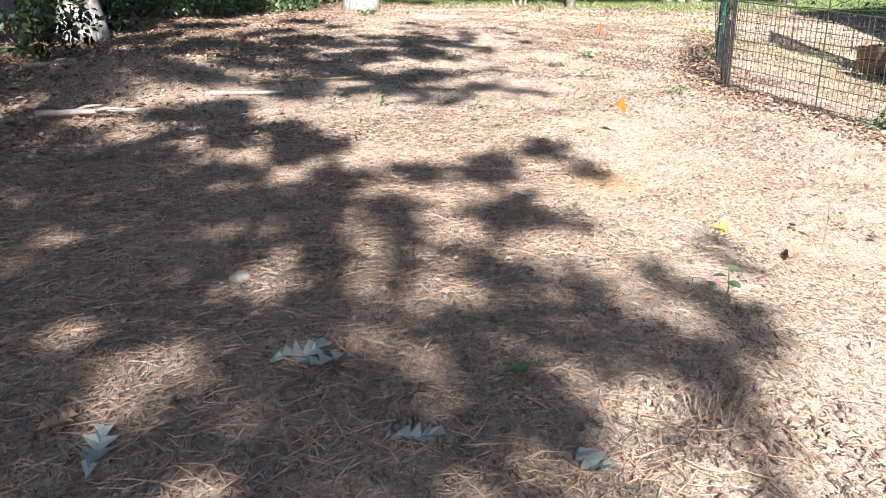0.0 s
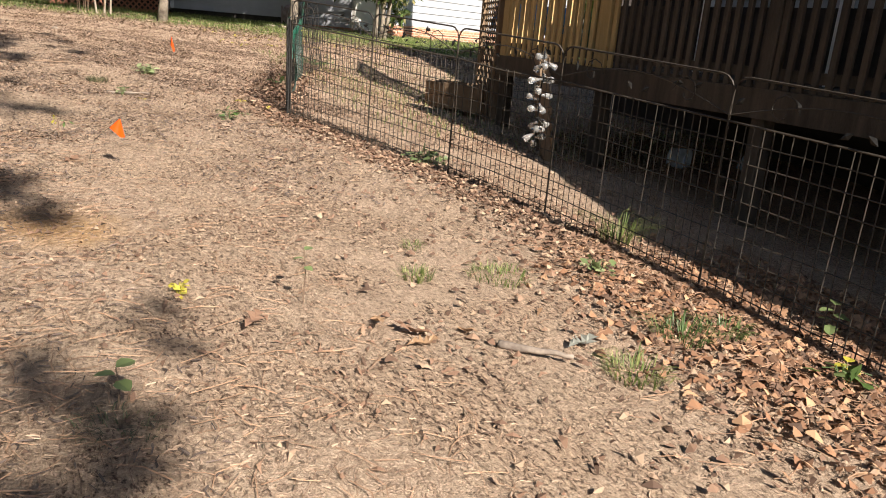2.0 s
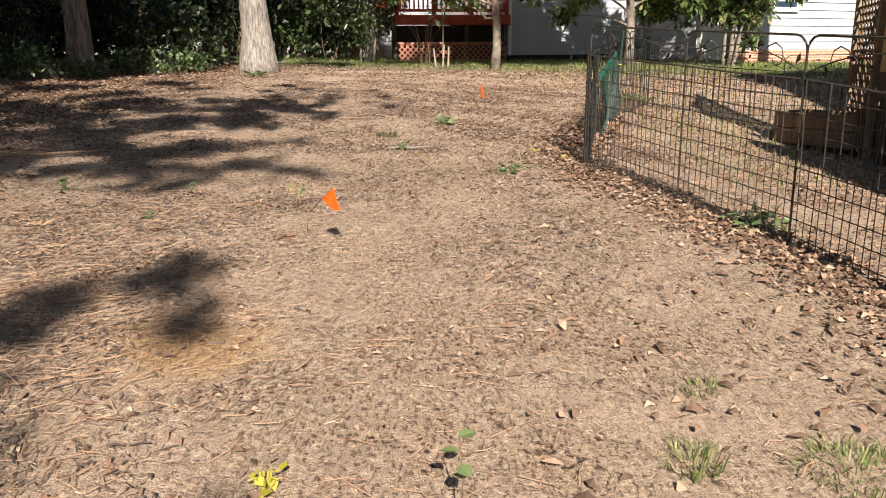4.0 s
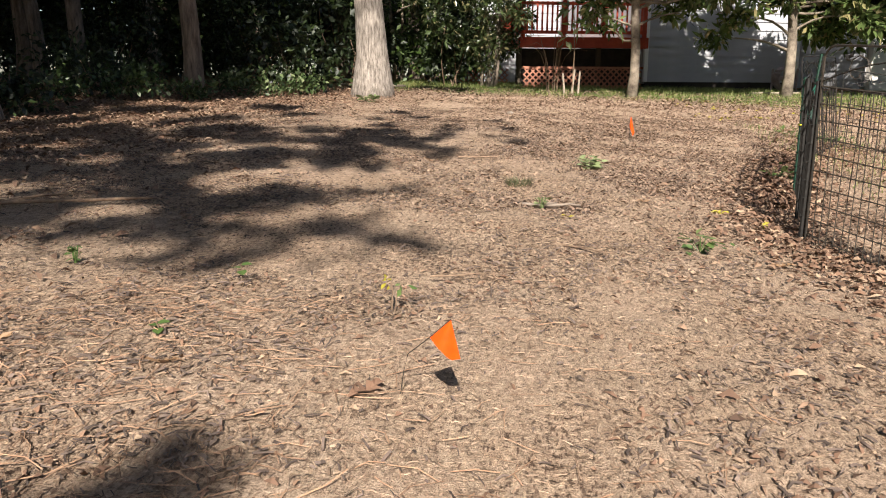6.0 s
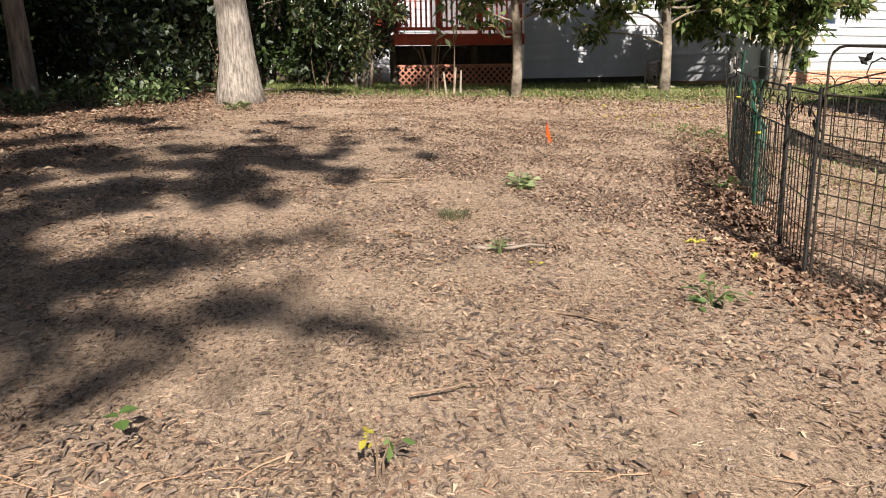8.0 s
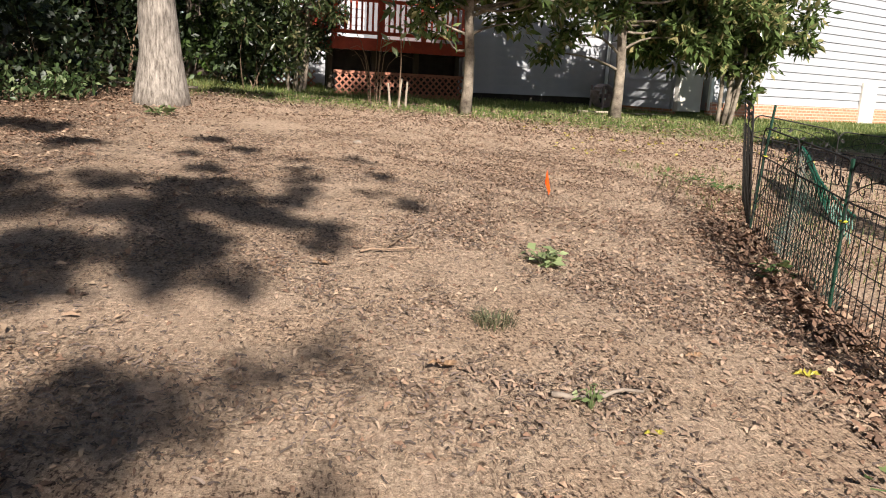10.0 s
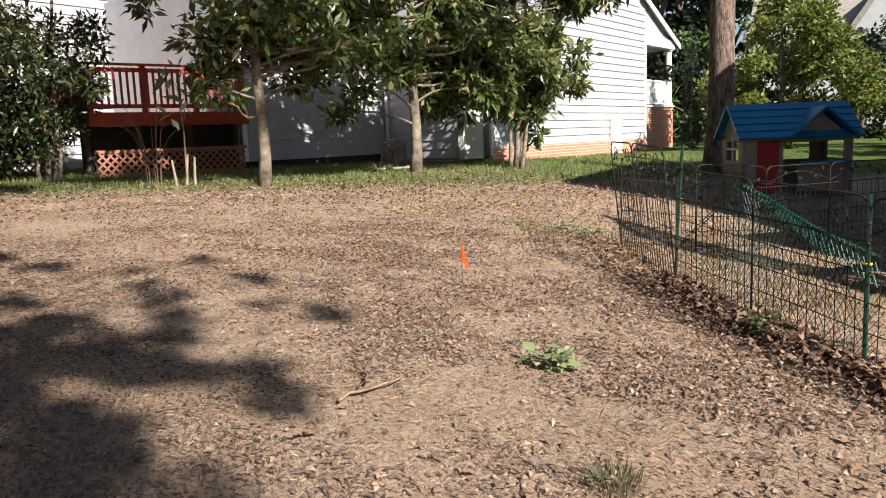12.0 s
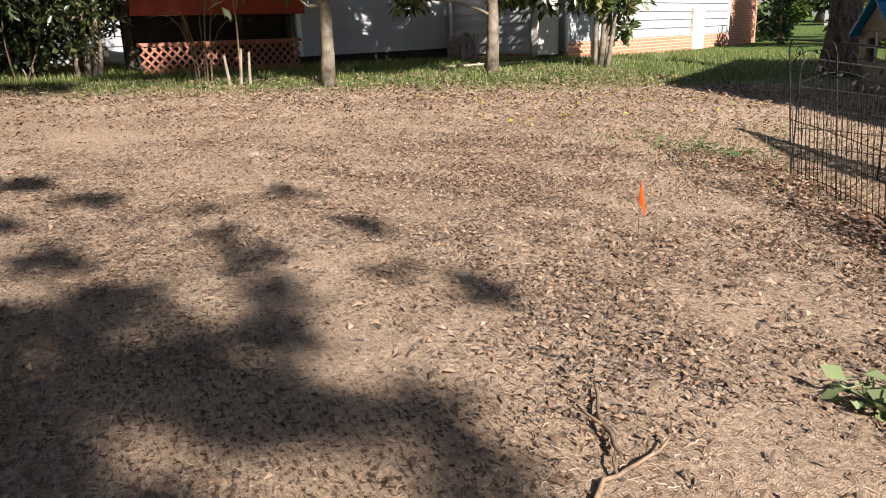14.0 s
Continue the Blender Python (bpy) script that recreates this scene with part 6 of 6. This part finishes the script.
# ---- litter ----
def shreds(name, n, area, length, width, mat, label, dens=None, lift=0.006, tilt=0.25):
    """Thin dry pieces lying on the ground, as one mesh."""
    x0, x1, y0, y1 = area
    pts = []
    while len(pts) < n:
        x, y = x0 + (x1 - x0) * rng.random(), y0 + (y1 - y0) * rng.random() ** 1.15
        if dens is None or rng.random() < dens(x, y):
            pts.append((x, y))
    v, f = [], []
    for x, y in pts:
        L = length * (0.4 + 1.1 * rng.random()) / 2
        w = width * (0.6 + 0.8 * rng.random()) / 2
        a = rng.random() * 6.28
        r = noise.noise((x * 0.9, y * 0.9, 0)) * 0.03 + noise.noise((x * 4, y * 4, 3)) * 0.010 + noise.noise((x * 13, y * 13, 5)) * 0.006
        z = land(x, y) + r + lift * (0.3 + rng.random())
        dx, dy = math.cos(a), math.sin(a)
        dz = tilt * rng.normal() * 0.5
        bx, by = -dy * w, dx * w
        o = len(v)
        k = 0.25 * L * rng.normal()
        e = 0.25 if width > 0.008 else 1.0
        v += [(x - dx * L - bx * e, y - dy * L - by * e, z - dz * L * 0.5), (x - dx * L + bx * e, y - dy * L + by * e, z - dz * L * 0.5 + w * e),
              (x + bx - dy * k, y + by + dx * k, z + w + 0.2 * L * tilt), (x - bx - dy * k, y - by + dx * k, z + 0.2 * L * tilt),
              (x + dx * L + bx * e, y + dy * L + by * e, z + dz * L * 0.5 + w * e), (x + dx * L - bx * e, y + dy * L - by * e, z + dz * L * 0.5)]
        f += [(o, o + 3, o + 2, o + 1), (o + 3, o + 5, o + 4, o + 2)]
    ob = link(name, v, f, mat)
    tagged(ob, label, "litter", kind="stuff")


def inyard(x, y):
    return 1.0 if x < 3.6 - 0.02 * y + 0.0 * y else 0.55


def by_fence(x, y):
    fx = np.interp(y, [q[1] for q in FENCE], [q[0] for q in FENCE])
    return math.exp(-((x - fx + 0.15) / (0.30 + 0.32 * (1 - smooth(3.0, 5.5, y)))) ** 2) + 0.03


def near_start(x, y):
    return max(0.05, 1 - smooth(0.2, 1.2, x) * 0.8) * (1 - smooth(3.5, 7, y) * 0.7)


def west(x, y):
    return 0.08 + 0.9 * (1 - smooth(-3.8, -1.0, x))


def patchy(x, y):
    k = noise.noise((x * 1.1, y * 1.1, 2)) + 0.6 * noise.noise((x * 3.5, y * 3.5, 4))
    return smooth(-0.35, 0.55, k) * (1 - 0.6 * smooth(1.0, 3.0, x) * (1 - smooth(5, 9, y))) + 0.08


def strawy(x, y):
    return inyard(x, y) * (1 - 0.6 * smooth(0.8, 2.0, x) * (1 - smooth(6, 9, y))) * (0.25 + 0.75 * smooth(-0.25, 0.45, noise.noise((x * 0.9, y * 0.9, 7)) + 0.4 * noise.noise((x * 3, y * 3, 8))))


shreds("straw_litter", 120000, (-4.2, 4.6, 0.8, 16), 0.024, 0.0026, M_STRAW, "dry pale straw and grass clippings over the soil", strawy, 0.004)
shreds("dark_litter", 60000, (-4.6, 5.0, 0.8, 20.5), 0.021, 0.0046, M_TWIG, "small dark scraps of bark and twig", patchy, 0.007, 0.6)
shreds("bark_scraps", 24000, (-3.0, 4.4, 5.5, 16.5), 0.03, 0.006, M_DARKMULCH, "dark broken bark and stalks over the soil", patchy, 0.010, 0.9)
shreds("pine_needles", 30000, (-3.6, 2.2, 0.5, 6.8), 0.12, 0.0022, M_NEEDLE, "brown fallen pine needles", near_start, 0.012, 0.2)
shreds("leaf_scraps", 26000, (-5.0, 5.0, 0.6, 21), 0.03, 0.013, M_DEAD, "curled brown dead leaf scraps", patchy, 0.008, 1.1)
shreds("near_fence_leaves", 6500, (2.9, 5.3, 0.4, 4.9), 0.05, 0.03, M_RUSTLEAF, "rust-brown fallen leaves in a drift before the fence", lambda x, y: smooth(2.9, 3.9, x) * (1 - smooth(4.9, 5.3, x)) * (1 - smooth(3.4, 4.9, y)) * smooth(0.4, 1.6, y), 0.016, 0.9)
shreds("fence_needles", 7000, (2.7, 5.4, 1.0, 4.8), 0.11, 0.0024, M_NEEDLE, "brown pine needles among the leaves by the fence", by_fence, 0.02, 0.4)
shreds("fence_leaves", 15000, (2.0, 5.2, 1.2, 14.5), 0.042, 0.022, M_DEAD, "dead brown leaves drifted along the fence", by_fence, 0.018, 0.7)
shreds("woods_litter", 26000, (-11, -0.5, 5, 22), 0.06, 0.026, M_DEAD, "brown leaf litter at the woods' edge", west, 0.02, 0.9)
shreds("lawn_leaves", 5000, (-2, 9, 15.5, 22.5), 0.06, 0.03, M_TANLITTER, "dry leaves scattered at the lawn's edge", lambda x, y: smooth(-3.0, 1.0, y + 0.24 * x - 19.9 + 1.6 * noise.noise((x * 0.7, y * 0.7, 3))), 0.03, 1.0)


shreds("yellow_lawn_leaves", 170, (3.5, 9, 16.6, 20.5), 0.05, 0.03, M_YELLOW, "yellow fallen leaves at the lawn's edge", None, 0.03, 1.0)
shreds("needle_mulch", 26000, (-4.2, 1.4, 0.6, 7.0), 0.04, 0.0045, M_DARKMULCH, "dark broken needles and bark mulch in the shade", near_start, 0.010, 0.6)
shreds("net_leaves", 1500, (3.0, 4.1, 9.6, 12.4), 0.06, 0.034, M_DEAD, "brown leaves piled against the net", lambda x, y: math.exp(-((x - 3.32 - 0.3 * (y - 10.2) + 0.05) / 0.14) ** 2), 0.05, 1.4)

shreds("soil_crumbs", 15000, (-3.0, 2.6, 8.4, 14.0), 0.018, 0.005, M_DARKMULCH, "dark crumbs and bark scraps on the soil", patchy, 0.006, 0.7)
shreds("leaf_drift", 13000, (0.0, 4.2, 8.6, 16.0), 0.034, 0.014, M_TANLITTER, "coarse brown leaf fragments on the soil", lambda x, y: smooth(0.2, 2.4, x) * patchy(x, y) + 0.05, 0.012, 1.3)
shreds("yard_litter", 11000, (4.3, 10.5, 7.5, 18.5), 0.04, 0.02, M_DEAD, "dry leaves scattered behind the wire fence", None, 0.012, 1.0)
shreds("edge_litter", 9000, (0, 9, 14, 21), 0.035, 0.016, M_DEAD, "small dry leaves towards the lawn's edge", None, 0.010, 1.0)


def lawn_edge(x, y):
    e = y + 0.24 * x - 19.9 + 0.9 * noise.noise((x * 0.8, y * 0.8, 9))
    return smooth(-0.4, 3.2, e) ** 1.5 * (0.35 + 0.65 * (noise.noise((x * 1.7, y * 1.7, 1)) > -0.1))


def blades(name, n, area, h, dens, mat, label):
    x0, x1, y0, y1 = area
    v, f = [], []
    made = 0
    while made < n:
        x, y = x0 + (x1 - x0) * rng.random(), y0 + (y1 - y0) * rng.random()
        if rng.random() > dens(x, y):
            continue
        made += 1
        hh = h * (0.4 + rng.random())
        a = rng.random() * 6.28
        w = 0.006
        z = land(x, y) - 0.01 + noise.noise((x * 0.9, y * 0.9, 0)) * 0.03
        o = len(v)
        lx, ly = math.cos(a) * hh * 0.5, math.sin(a) * hh * 0.5
        v += [(x - w * math.sin(a), y + w * math.cos(a), z), (x + w * math.sin(a), y - w * math.cos(a), z), (x + lx, y + ly, z + hh)]
        f.append((o, o + 1, o + 2))
    tagged(link(name, v, f, mat), label, "grass", kind="stuff")


blades("lawn_grass", 75000, (-4, 16, 17, 29), 0.10, lawn_edge, M_GRASS, "tall green lawn grass along the bare soil")
blades("yard_grass", 5000, (4.0, 9.5, 8, 16), 0.07, lambda x, y: 0.5, M_GRASS, "sparse dry grass behind the wire fence")
